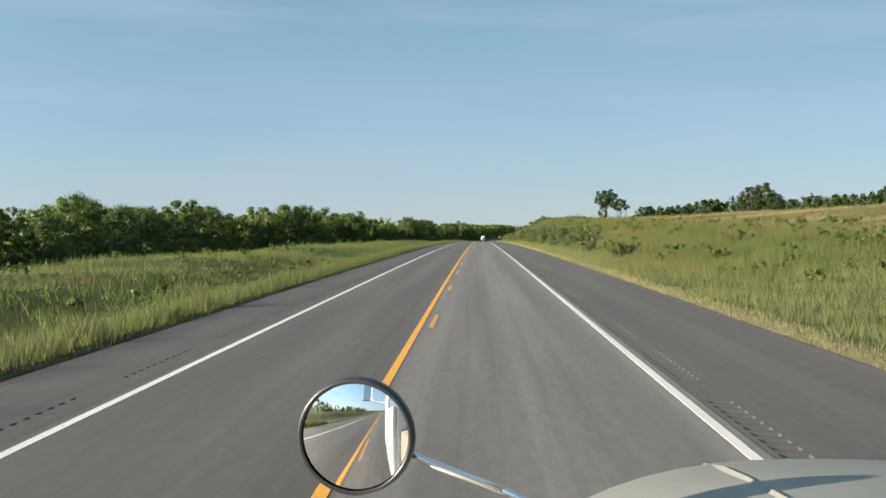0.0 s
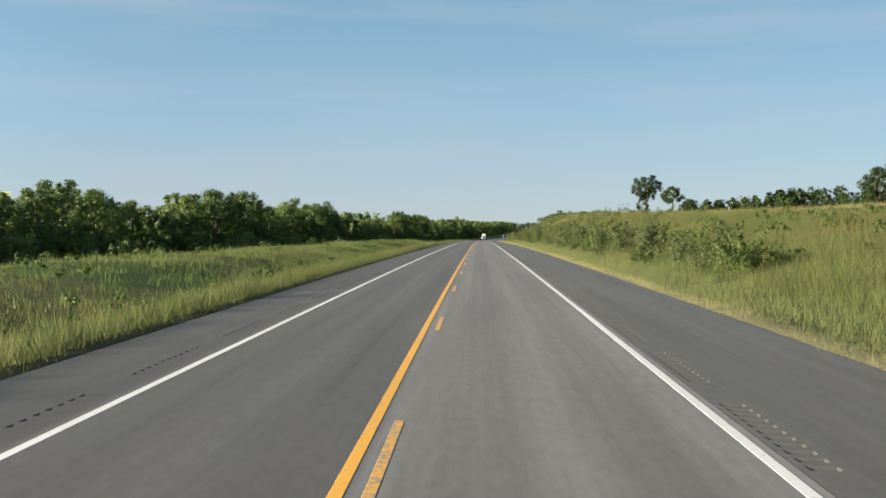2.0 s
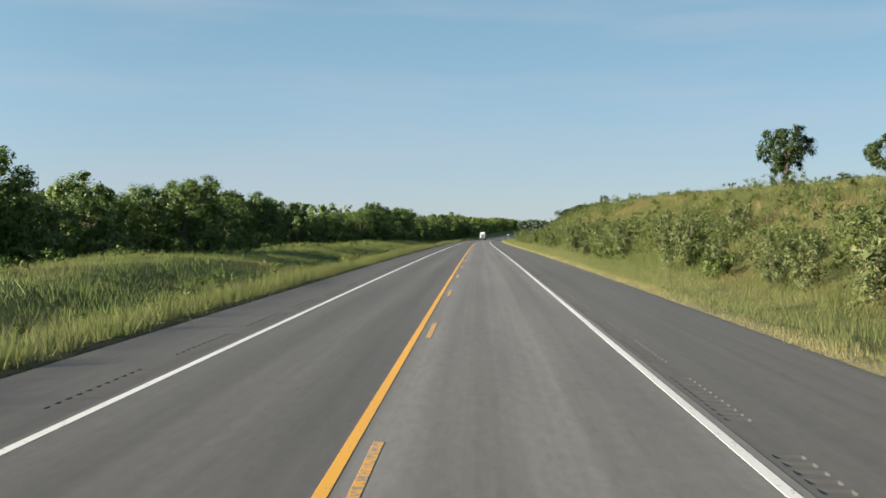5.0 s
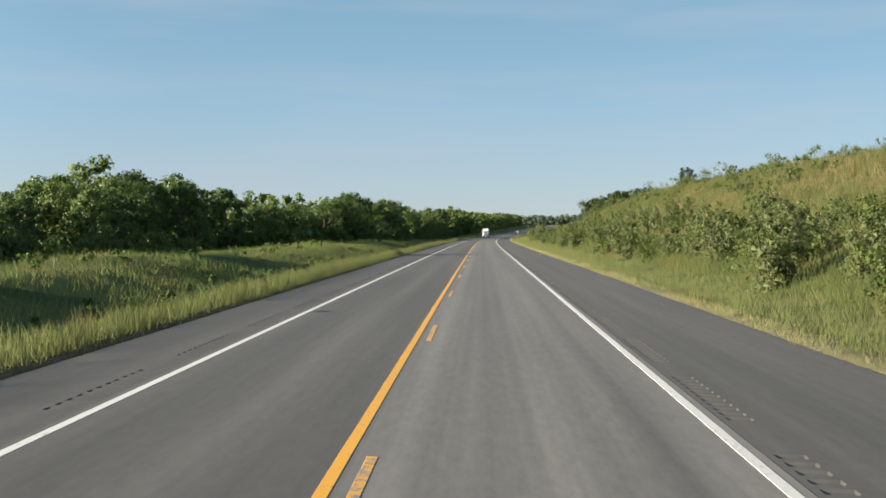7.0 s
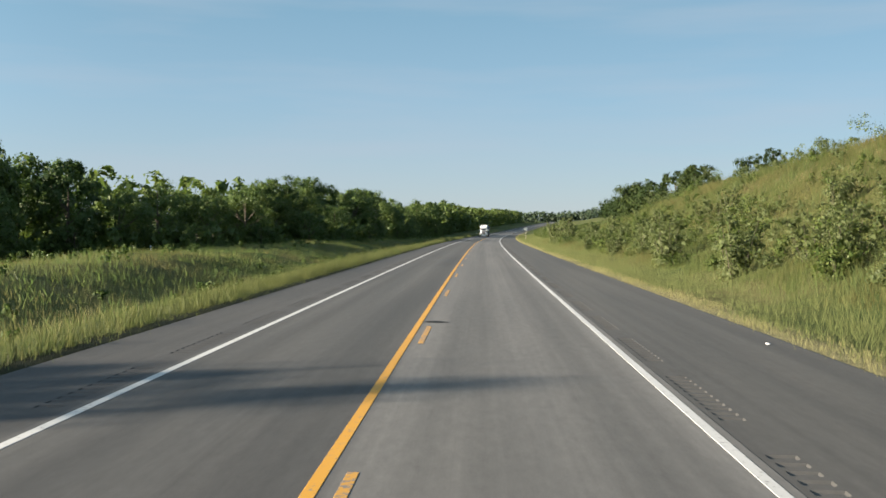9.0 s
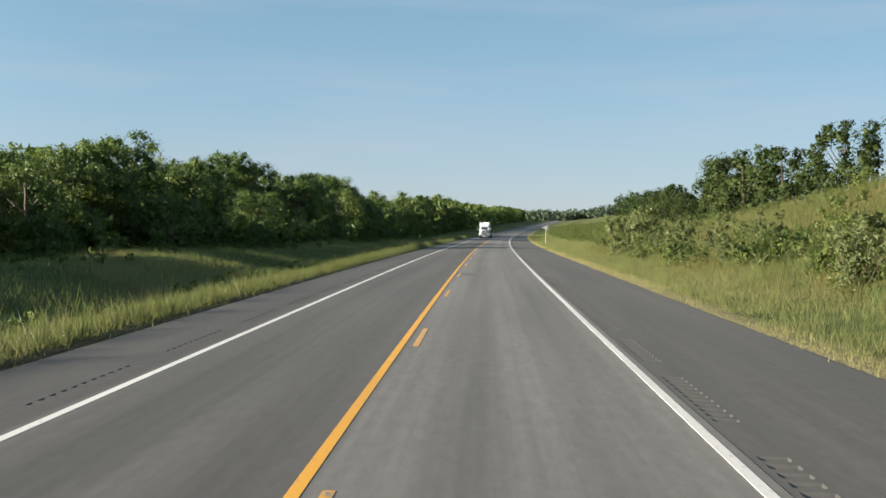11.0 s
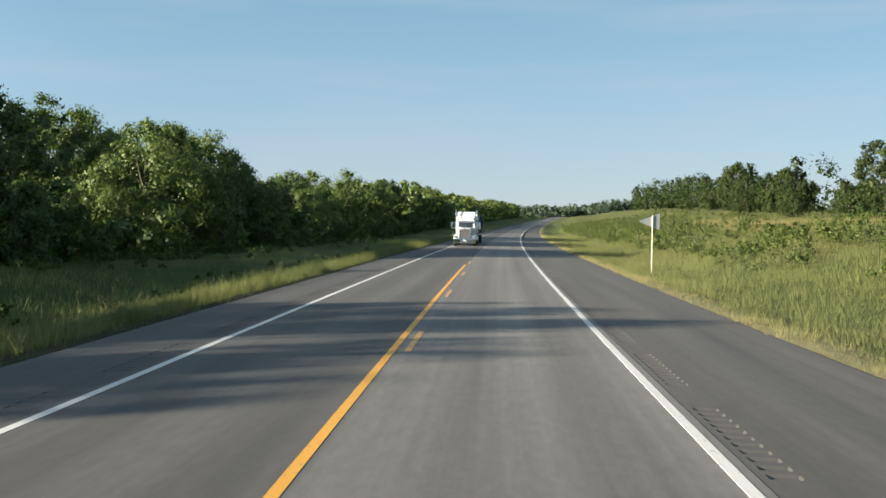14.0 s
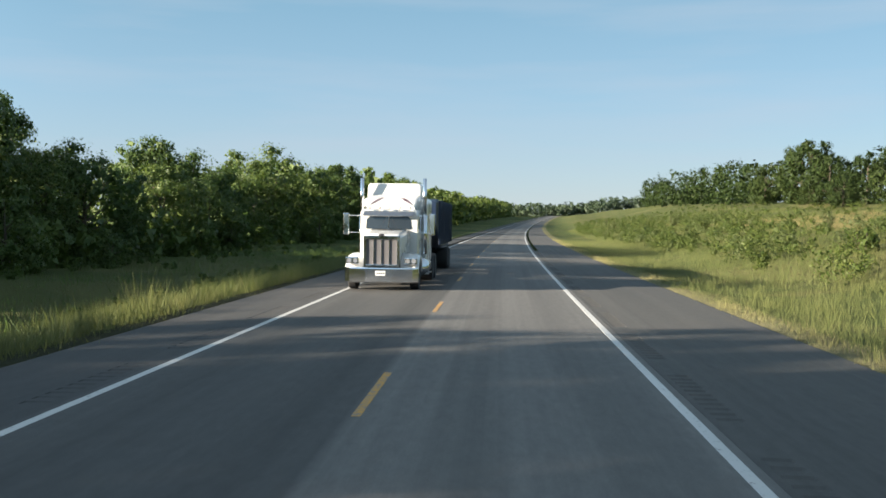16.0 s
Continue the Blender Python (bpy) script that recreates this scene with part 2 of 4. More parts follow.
def paint_line(name, color, wear=0.42):
    n = Nodes(name)
    w = n.world()
    worn = n.noise(w, 14, 6, 0.7)
    dirt = n.noise(n.scaled(w, 1, 0.15, 1), 1.3, 3, 0.5)
    c = n.mix(n.ramp(worn, (wear - 0.1, 1.0), (wear, 0.0)), color, (0.16, 0.15, 0.14))
    c = n.mix(0.5, c, n.ramp(dirt, (0.3, 0.7), (0.7, 1.0)), "MULTIPLY")
    return n.done(c, 0.7)


def leaves(name, dark, mid, light, through=0.28, gloss=0.2, vary=0.5, each=0.25, patch=None):
    n = Nodes(name)
    g = n.t.nodes.new("ShaderNodeNewGeometry")
    rnd = g.outputs["Random Per Island"]
    ob = n.t.nodes.new("ShaderNodeObjectInfo").outputs["Random"]
    big = n.noise(g.outputs["Position"], 0.35, 3, 0.6)
    f = n.math("ADD", n.math("ADD", n.math("MULTIPLY", rnd, vary), (0.5 - vary) * 0.5), n.math("ADD", n.math("MULTIPLY", big, 0.55), n.math("MULTIPLY_ADD", ob, each, (0.25 - each) * 0.5)))
    c = n.ramp(f, (0.2, dark), (0.6, mid), (1.0, light))
    if patch:
        # stands of another growth, metres wide
        where = n.noise(n.scaled(g.outputs["Position"], 1, 0.45, 0.3), 0.13, 5, 0.65)
        c = n.mix(n.ramp(where, (0.46, 0.0), (0.6, 0.85)), c, n.mix(rnd, tuple(v * 0.7 for v in patch), tuple(v * 1.3 for v in patch)))
    n.done(c, 0.5, Specular_IOR_Level=gloss)
    tr = n.add("ShaderNodeBsdfTranslucent", Color=n.mix(0.6, c, (0.9, 1.0, 0.35), "MULTIPLY"))
    mx = n.t.nodes.new("ShaderNodeMixShader")
    mx.inputs[0].default_value = through
    out = n.t.nodes["Material Output"]
    n.t.links.new(n.b.outputs[0], mx.inputs[1])
    n.t.links.new(tr.outputs[0], mx.inputs[2])
    n.t.links.new(mx.outputs[0], out.inputs[0])
    return n.m


def plain(name, color, rough, metal=0.0, grime=0.25, scale=3.0, coat=0.0):
    n = Nodes(name)
    o = n.t.nodes.new("ShaderNodeTexCoord").outputs["Object"]
    d = n.noise(o, scale, 5, 0.65)
    f = n.noise(o, scale * 14, 3, 0.6)
    c = n.mix(grime, color, n.ramp(d, (0.3, tuple(v * 0.55 for v in color)), (0.7, color)))
    c = n.mix(grime * 0.6, c, n.ramp(f, (0.35, 0.6), (0.65, 1.0)), "MULTIPLY")
    r = n.math("ADD", rough, n.math("MULTIPLY", n.math("SUBTRACT", d, 0.5), 0.25))
    return n.done(c, r, metal, Coat_Weight=coat)


def ground_material():
    n = Nodes("meadow_ground")
    uv = n.uv()
    sep = n.add("ShaderNodeSeparateXYZ", Vector=uv)
    a, s = sep.outputs[0], sep.outputs[1]
    big = n.noise(uv, 0.035, 4, 0.6)
    mid = n.noise(uv, 0.35, 5, 0.65)
    fine = n.noise(uv, 5.0, 5, 0.75)
    c = n.mix(n.ramp(mid, (0.35, 0.0), (0.65, 1.0)), (0.06, 0.085, 0.024), (0.105, 0.125, 0.042))
    dry = n.ramp(n.math("ADD", n.math("MULTIPLY", big, 0.7), n.math("MULTIPLY", mid, 0.3)), (0.5, 0.0), (0.6, 1.0))
    side = n.ramp(n.math("ADD", n.math("DIVIDE", a, 40.0), 0.5), (0.5, 0.0), (0.75, 0.6))
    # lush damp weeds on the side of the wood
    damp = n.ramp(n.math("ADD", n.math("DIVIDE", a, 40.0), 0.5), (0.22, 1.0), (0.3, 0.0))
    c = n.mix(damp, c, n.mix(n.ramp(big, (0.42, 0.0), (0.58, 1.0)), (0.042, 0.07, 0.016), n.mix(mid, (0.07, 0.088, 0.024), (0.13, 0.125, 0.045))))
    # dry olive grass over the cut slope
    slope = n.math("MULTIPLY", n.ramp(n.math("DIVIDE", a, 100.0), (0.16, 0.0), (0.19, 1.0)), n.ramp(n.math("DIVIDE", s, 1000.0), (0.06, 0.35), (0.2, 0.8), (0.45, 0.8), (0.52, 0.25)))
    c = n.mix(slope, c, n.mix(mid, (0.065, 0.078, 0.024), (0.135, 0.115, 0.042)))
    c = n.mix(n.math("MULTIPLY", dry, side), c, (0.2, 0.17, 0.075))
    # mown field far to the right
    field = n.ramp(n.math("DIVIDE", a, 200.0), (0.42, 0.0), (0.46, 1.0))
    c = n.mix(field, c, n.mix(mid, (0.075, 0.115, 0.03), (0.11, 0.145, 0.04)))
    c = n.mix(0.75, c, n.ramp(fine, (0.25, 0.45), (0.75, 1.0)), "MULTIPLY")
    # bare gravelly earth beside the pavement
    jit = n.math("MULTIPLY", n.math("SUBTRACT", n.noise(uv, 1.1, 4, 0.6), 0.5), 1.6)
    edge = n.ramp(n.math("DIVIDE", n.math("ADD", a, jit), 10.0), (0.7, 0.0), (0.74, 1.0), (0.86, 1.0), (0.93, 0.0))
    c = n.mix(n.math("MULTIPLY", edge, 0.6), c, (0.22, 0.19, 0.11))
    # soil with the grass's shade painted in, where it meets the narrow shoulder
    soil_shade = n.ramp(n.math("ADD", n.math("DIVIDE", n.math("ADD", a, n.math("MULTIPLY", jit, 0.3)), 10.0), 1.0), (0.325, 0.0), (0.35, 1.0), (0.6, 1.0), (0.61, 0.0))
    c = n.mix(n.math("MULTIPLY", soil_shade, 0.8), c, (0.03, 0.028, 0.018))
    # washed-out clay on the cut bank
    dx = n.math("DIVIDE", n.math("SUBTRACT", s, 303.0), 10.0)
    dy = n.math("DIVIDE", n.math("SUBTRACT", a, 22.0), 3.2)
    rr = n.math("ADD", n.math("MULTIPLY", dx, dx), n.math("MULTIPLY", dy, dy))
    clay = n.ramp(n.math("ADD", rr, n.math("MULTIPLY", mid, 1.6)), (0.75, 1.0), (1.0, 0.0))
    c = n.mix(clay, c, n.mix(fine, (0.12, 0.08, 0.042), (0.2, 0.135, 0.078)))
    n.bump(n.math("ADD", fine, mid), 0.9, 0.25)
    return n.done(c, 0.95, Specular_IOR_Level=0.1)


M_LANE = asphalt("lane_asphalt", (0.136, 0.13, 0.121), (0.196, 0.187, 0.174), 0.5)
M_SHOULDER = asphalt("shoulder_asphalt", (0.074, 0.071, 0.066), (0.104, 0.099, 0.091))
M_SHOULDER_L = asphalt("shoulder_asphalt_old", (0.05, 0.048, 0.046), (0.072, 0.07, 0.067))
M_WHITE = paint_line("white_road_paint", (0.5, 0.49, 0.465))
M_YELLOW = paint_line("yellow_road_paint", (0.53, 0.26, 0.02))
M_YELLOW_WORN = paint_line("worn_yellow_road_paint", (0.5, 0.25, 0.03), 0.52)
M_GROUND = ground_material()
M_LEAF_WOOD = leaves("wood_leaves", (0.042, 0.074, 0.022), (0.072, 0.114, 0.031), (0.112, 0.148, 0.037), 0.32, 0.25, 0.5, 0.5)
M_LEAF_PALE = leaves("willow_leaves", (0.06, 0.082, 0.03), (0.1, 0.125, 0.046), (0.165, 0.185, 0.08), 0.42)
M_LEAF_BUSH = leaves("bush_leaves", (0.038, 0.064, 0.015), (0.066, 0.098, 0.024), (0.13, 0.155, 0.042), 0.4)
# yellow-green bush leaves, the sunlight on them put into the colour
M_LEAF_SUNLIT = leaves("sunlit_leaves", (0.11, 0.14, 0.025), (0.17, 0.19, 0.035), (0.24, 0.24, 0.05), 0.4)
M_LEAF_HILL = leaves("hill_leaves", (0.016, 0.029, 0.009), (0.027, 0.044, 0.013), (0.05, 0.068, 0.02), 0.2, 0.1, 0.5, 0.4)
# leaves of the far trees, with the blue-grey haze of distance put into the colour
M_LEAF_FAR = leaves("hazed_far_leaves", (0.03, 0.05, 0.028), (0.045, 0.068, 0.04), (0.065, 0.09, 0.052), 0.15)
M_GRASS = leaves("green_grass", (0.058, 0.095, 0.022), (0.104, 0.137, 0.036), (0.185, 0.182, 0.072), 0.3, 0.2, 0.35, patch=(0.125, 0.14, 0.042))
M_GRASS_R = leaves("bank_grass", (0.068, 0.098, 0.03), (0.112, 0.134, 0.046), (0.185, 0.19, 0.08), 0.3, 0.1, 0.35, patch=(0.125, 0.135, 0.05))
M_MEADOW = leaves("meadow_grass", (0.05, 0.074, 0.02), (0.086, 0.102, 0.031), (0.15, 0.142, 0.056), 0.3, 0.1, 0.3, patch=(0.128, 0.112, 0.044))
M_DITCH = leaves("ditch_meadow", (0.058, 0.088, 0.022), (0.1, 0.128, 0.034), (0.16, 0.168, 0.055), 0.3, 0.2, 0.3, patch=(0.15, 0.13, 0.048))
M_TAN = leaves("tan_grass", (0.13, 0.11, 0.045), (0.2, 0.165, 0.075), (0.29, 0.24, 0.12), 0.3, 0.2, 0.35)
M_BANKWEED = leaves("bank_weed_leaves", (0.055, 0.085, 0.024), (0.095, 0.125, 0.04), (0.16, 0.18, 0.07), 0.3, 0.2, 0.4)
M_STRAW = leaves("dry_grass", (0.16, 0.16, 0.065), (0.24, 0.22, 0.095), (0.36, 0.32, 0.16), 0.3, 0.2, 0.35)
M_WEED = leaves("ditch_weeds", (0.042, 0.075, 0.016), (0.07, 0.11, 0.023), (0.115, 0.145, 0.037), 0.3, 0.25)
M_BARK = plain("bark", (0.09, 0.07, 0.05), 0.9, 0, 0.6, 6)

# ---- land ----
def lay_land():
    s = np.concatenate([np.arange(-2500, -100, 200), np.arange(-100, 700, 4.0), np.arange(700, 1600, 8.0), np.arange(1600, 4400, 140)])
    side = np.concatenate([np.arange(8.6, 30, 0.9), np.arange(30, 80, 3), np.arange(80, 300, 15), np.geomspace(300, 3500, 12)])
    a = np.concatenate([-side[::-1], [-7.6, -6.6, -5.9, -5.5, -3, 3, 7.5, 7.9], side])
    S, A = np.meshgrid(s, a, indexing="ij")
    H = np.where((A > -5.6) & (A < 7.6), -0.30, ground(S, A))
    P = spot(S, A, H).reshape(-1, 3)
    n, m = S.shape
    i = (np.arange(n - 1)[:, None] * m + np.arange(m - 1)[None]).ravel()
    F = np.stack([i, i + 1, i + m + 1, i + m], 1)
    ob = part("ground", mesh_of("ground", P, F, np.stack([A.ravel(), S.ravel()], 1), True), M_GROUND)
    return tagged(ob, "rolling grassy land with a ditch and a cut bank", "ground", kind="structure")


lay_land()

# ---- road ----
ROAD_S = np.concatenate([np.arange(-160, 700, 2.0), np.arange(700, 1481, 5.0)])


def strip(name, a_list, dz_list, material, s=ROAD_S, closed=False, parent=None):
    """A ribbon along the road; a_list and dz_list give its section."""
    S, A = np.meshgrid(s, a_list, indexing="ij")
    D = np.broadcast_to(np.asarray(dz_list)[None], S.shape) - 0.015 * np.abs(A)
    P = spot(S, A, D).reshape(-1, 3)
    n, m = S.shape
    i = (np.arange(n - 1)[:, None] * m + np.arange(m - 1)[None]).ravel()
    F = np.stack([i, i + 1, i + m + 1, i + m], 1)
    return part(name, mesh_of(name, P, F, np.stack([A.ravel(), S.ravel()], 1)), material, parent)


RUMBLE_R, RUMBLE_L = (4.22, 4.54), (-4.05, -3.70)
road = tagged(strip("road", [-3.55, -2, 0, 2, 4.12], [0, 0, 0, 0, 0], M_LANE), "two-lane grey asphalt road with worn wheel tracks", "road", kind="structure")
tagged(strip("road_shoulder", [4.12, 4.13, RUMBLE_R[0]], [-0.012, -0.004, -0.004], M_SHOULDER), "dark asphalt shoulder beside the edge line", "road shoulder", kind="structure")
tagged(strip("road_shoulder", [RUMBLE_R[1], 6.0, RIGHT_EDGE, RIGHT_EDGE + 0.12, RIGHT_EDGE + 0.3], [-0.004, -0.004, -0.004, -0.06, -0.32], M_SHOULDER), "wide dark asphalt shoulder with a crumbled edge", "road shoulder", kind="structure")
tagged(strip("road_shoulder", [LEFT_EDGE - 0.3, LEFT_EDGE - 0.1, LEFT_EDGE, RUMBLE_L[0]], [-0.32, -0.06, -0.004, -0.004], M_SHOULDER_L), "narrow grey asphalt shoulder beside the grass", "road shoulder", kind="structure")
tagged(strip("road_shoulder", [RUMBLE_L[1], -3.55], [-0.004, -0.004], M_SHOULDER_L), "grey asphalt shoulder beside the edge line", "road shoulder", kind="structure")


def rumble(a0, a1, material, depth):
    """The milled band: groups of short grooves with plain stretches between."""
    s, dz = [], []
    k = -40.0
    while k < 650:
        for g in range(11):
            b = k + g * 0.305
            s += [b, b + 0.06, b + 0.13, b + 0.19]
            dz += [0, -depth, -depth, 0]
        k += 4.85
    s, dz = np.array(s), np.array(dz)
    a = np.array([a0, a0 + 0.015, a1 - 0.03, a1])
    w = np.array([0, 1, 1, 0])
    S, A = np.meshgrid(s, a, indexing="ij")
    D = dz[:, None] * w[None] - 0.004 - 0.015 * np.abs(A)
    P = spot(S, A, D).reshape(-1, 3)
    n, m = S.shape
    i = (np.arange(n - 1)[:, None] * m + np.arange(m - 1)[None]).ravel()
    F = np.stack([i, i + 1, i + m + 1, i + m], 1)
    ob = part("rumble_strip", mesh_of("rumble_strip", P, F, np.stack([A.ravel(), S.ravel()], 1)), material)
    return tagged(ob, "milled rumble grooves in groups along the shoulder", "rumble strip", kind="structure")


rumble(*RUMBLE_R, M_SHOULDER, 0.018)
rumble(*RUMBLE_L, M_SHOULDER_L, 0.012)
LINE_S = np.arange(-160, 1481, 4.0)
for mid in (LEFT_LINE, RIGHT_LINE):
    tagged(strip("edge_line", [mid - 0.068, mid - 0.064, mid + 0.064, mid + 0.068], [0.0005, 0.004, 0.004, 0.0005], M_WHITE, LINE_S), "continuous white painted edge line", "road marking", kind="structure")
tagged(strip("centre_line", [-0.064, -0.06, 0.06, 0.064], [0.0005, 0.004, 0.004, 0.0005], M_YELLOW, np.append(np.arange(-160, 559, 4.0), 559.6)), "continuous yellow no-passing line", "road marking", kind="structure")
for k in range(-12, 70):
    s0 = 19.7 + 12.03 * k
    a0 = 0.27 if s0 < 556 else 0.12
    ob = strip("lane_dash", [a0 - 0.055, a0 - 0.051, a0 + 0.051, a0 + 0.055], [0.0005, 0.004, 0.004, 0.0005], M_YELLOW_WORN, np.linspace(s0, s0 + 3.0, 4))
    ob.parent = road


# ---- trees and bushes ----
def leaf_cloud(rng, lumps, count, size, inner=0.66, outer=1.3):
    """Many small separate leaves on the outer skins of the lumps (x, y, z, radius)."""
    L = np.array(lumps)
    w = L[:, 3] ** 2
    i = rng.choice(len(L), count, p=w / w.sum())
    out = L[:, :3] - (L[:, :3] * w[:, None]).sum(0) / w.sum()
    out /= np.linalg.norm(out, axis=1)[:, None] + 0.3
    d = rng.normal(size=(count, 3)) + 0.9 * out[i]
    d[:, 2] = d[:, 2] * 0.9 + 0.25
    d /= np.linalg.norm(d, axis=1)[:, None]
    p = L[i, :3] + d * (L[i, 3] * (inner + (outer - inner) * rng.rand(count) ** 1.4))[:, None]
    nrm = d + 0.45 * rng.normal(size=(count, 3))
    t = np.cross(nrm, rng.normal(size=(count, 3)))
    t /= np.linalg.norm(t, axis=1)[:, None] + 1e-6
    b = np.cross(nrm, t)
    b /= np.linalg.norm(b, axis=1)[:, None] + 1e-6
    k = (size * (0.55 + 0.9 * rng.rand(count)))[:, None]
    droop = np.array([0, 0, -0.18]) * k
    soft = d + 0.3 * rng.normal(size=(count, 3))
    soft /= np.linalg.norm(soft, axis=1)[:, None]
    b = b * np.where((nrm * soft).sum(1) < 0, -1.0, 1.0)[:, None]
    V = np.stack([p - t * k * 0.5 - b * k * 0.3, p + t * k * 0.55 + droop, p - t * k * 0.1 + b * k * 0.5], 1).reshape(-1, 3)
    return V, np.arange(3 * count).reshape(-1, 3), np.repeat(soft, 3, 0)


def crown_lumps(rng, height, spread, low, count):
    """Domed boughs over an egg-shaped crown, each with smaller domes on its outer side."""
    mid, half = height * (1 + low) / 2, height * (1 - low) / 2
    out = []
    for i in range(count):
        c = 1 - 1.8 * (i + 0.5) / count
        w, q = i * 2.4 + rng.uniform(-0.5, 0.5), math.sqrt(1 - c * c)
        k = rng.uniform(0.5, 0.92)
        x, y, z = spread * q * k * math.cos(w), spread * q * k * math.sin(w), mid + half * c * rng.uniform(0.6, 0.9)
        r = spread * rng.uniform(0.2, 0.42)
        out.append((x, y, z, r))
        for j in range(5):
            v = rng.normal(size=3) * 0.8 + (q * math.cos(w), q * math.sin(w), c + 0.45)
            v = v / np.linalg.norm(v) * r * rng.uniform(0.75, 1.0)
            out.append((x + v[0], y + v[1], z + v[2], r * rng.uniform(0.22, 0.5)))
    if low < 0.15:
        # leafy skirt
        for i in range(count // 4):
            w, r = i * 2.4 + rng.uniform(-0.5, 0.5), spread * rng.uniform(0.25, 0.4)
            q = spread * rng.uniform(0.35, 0.8)
            for j in range(6):
                k = r * (1 if j == 0 else rng.uniform(0.3, 0.5))
                v = rng.normal(size=3) * (0 if j == 0 else 0.55 * r)
                out.append((q * math.cos(w) + v[0], q * math.sin(w) + v[1], max(k * 0.6, height * rng.uniform(0.04, 0.22) + v[2]), k))
    top = max(l[2] + l[3] for l in out)
    return [(x, y, max(z * height / top, r * 0.6), r) for x, y, z, r in out]


def tree_meshes(seed, height, spread, low, count, leaf_count, leaf, material, shrink=0.72, trunk=0.022):
    rng = np.random.RandomState(seed)
    lumps = crown_lumps(rng, height, spread, low, count)
    V1, F1, N1 = leaf_cloud(rng, lumps, leaf_count, leaf)
    V2, F2, N2 = leaf_cloud(rng, lumps, leaf_count // 4, leaf * 2.2, 0.15, shrink)
    crown = mesh_of("crown", V1, F1, normals=N1)
    core = mesh_of("inner_foliage", V2, F2, normals=N2)
    r0 = height * trunk
    lean = rng.uniform(-0.04, 0.04, 2) * height
    pts = [(0, 0, -0.3), (lean[0] * 0.3, lean[1] * 0.3, height * 0.2), (lean[0] * 0.7, lean[1] * 0.7, height * 0.5), (lean[0], lean[1], height * 0.85)]
    v, f = tube(pts, [r0 * 1.3, r0, r0 * 0.65, r0 * 0.15], 6)
    for x, y, z, r in lumps[:: 6 * max(1, count // 7)]:
        zb = max(height * 0.12, z * 0.62)
        v2, f2 = tube([(lean[0] * 0.5, lean[1] * 0.5, zb), (x * 0.5, y * 0.5, (zb + z) / 2 - 0.2), (x, y, z)], [r0 * 0.45, r0 * 0.3, r0 * 0.08], 4)
        f += [tuple(c + len(v) for c in q) for q in f2]
        v += v2
    wood = bpy.data.meshes.new("trunk")
    wood.from_pydata(v, [], f)
    crown.materials.append(material)
    core.materials.append(material)
    wood.materials.append(M_BARK)
    return crown, core, wood


class Kind:
    """One shape of plant; each planted copy is a thing of its own."""

    def __init__(self, name, label, category, group, meshes, names=("trunk", "crown")):
        self.spec, self.meshes, self.names, self.first = (name, label, category, group), meshes, names, None

    def plant(self, m):
        if self.first is not None:
            k = self.first.scale
            return copy_thing(self.first, m @ Matrix.Diagonal((1 / k[0], 1 / k[1], 1 / k[2], 1)))
        name, label, category, group = self.spec
        root = tagged(new(name), label, category, group)
        crown, core, wood = self.meshes
        part(self.names[0], wood, None, root)
        c = part(self.names[1], crown, None, root)
        part("inner_foliage", core, None, c)
        root.matrix_basis = m
        self.first = root
        return root


def stand(s, a, size, rng, sink=0.15, flat=1.0):
    p = on_ground(s, a, sink)
    k = size * rng.uniform(0.92, 1.08)
    return Matrix.Translation(p) @ Matrix.Rotation(rng.uniform(0, 6.28), 4, "Z") @ Matrix.Diagonal((k, k, size * flat, 1))


WOOD = "trees of the roadside wood"
wood_kinds = [Kind("tree", "tall broadleaf tree with a dense dark green crown", "tree", WOOD, tree_meshes(10 + i, 14, sp, low, int(n * 1.4), 8500, 0.3, M_LEAF_WOOD))
              for i, (sp, low, n) in enumerate([(5.2, 0.02, 18), (6.4, 0.0, 21), (4.4, 0.06, 16), (6.9, 0.04, 22), (5.6, 0.1, 18)])]
near_kinds = [Kind("tree", "leafy broadleaf tree of the wood beside the road", "tree", WOOD, tree_meshes(15 + i, 14, sp, low, n, 12500, 0.215, M_LEAF_WOOD))
              for i, (sp, low, n) in enumerate([(5.0, 0.0, 26), (6.0, 0.02, 30), (4.4, 0.08, 24)])]
back_kinds = [Kind("tree", "tall broadleaf tree behind the wood's edge", "tree", WOOD, tree_meshes(20 + i, 14, 5.6, 0.2, 20, 3000, 0.42, M_LEAF_WOOD)) for i in range(3)]
edge_kinds = [Kind("tree", "low bushy tree at the wood's edge, leafy to the ground", "tree", WOOD, tree_meshes(30 + i, 8, 3.8, -0.05, 17, 3800, 0.27, M_LEAF_WOOD, trunk=0.02)) for i in range(3)]
HILLSIDE = "trees of the hillside"
field_kinds = [Kind("tree", "round field tree with a full green crown", "tree", HILLSIDE, tree_meshes(50 + i, 10, 4.2, 0.02, 24, 5800, 0.26, M_LEAF_HILL, trunk=0.022)) for i in range(3)]
open_kind = Kind("tree", "old field tree with a wide crown on a bare forked trunk", "tree", HILLSIDE, tree_meshes(57, 10, 3.5, 0.34, 24, 6500, 0.21, M_LEAF_HILL, trunk=0.026))
cedar_kind = Kind("tree", "dark pointed juniper, leafy to the ground", "tree", HILLSIDE, tree_meshes(58, 5, 1.5, 0.0, 14, 3600, 0.14, M_LEAF_HILL))


def edge_of_wood(s):
    return np.interp(s, [-60, 236, 250, 298, 314, 319, 332, 338, 430, 462, 476, 560, 900, 1300], [-70, -64, -52, -50, -54, -46, -46, -58, -58, -46, -38, -34.5, -34.5, -42])


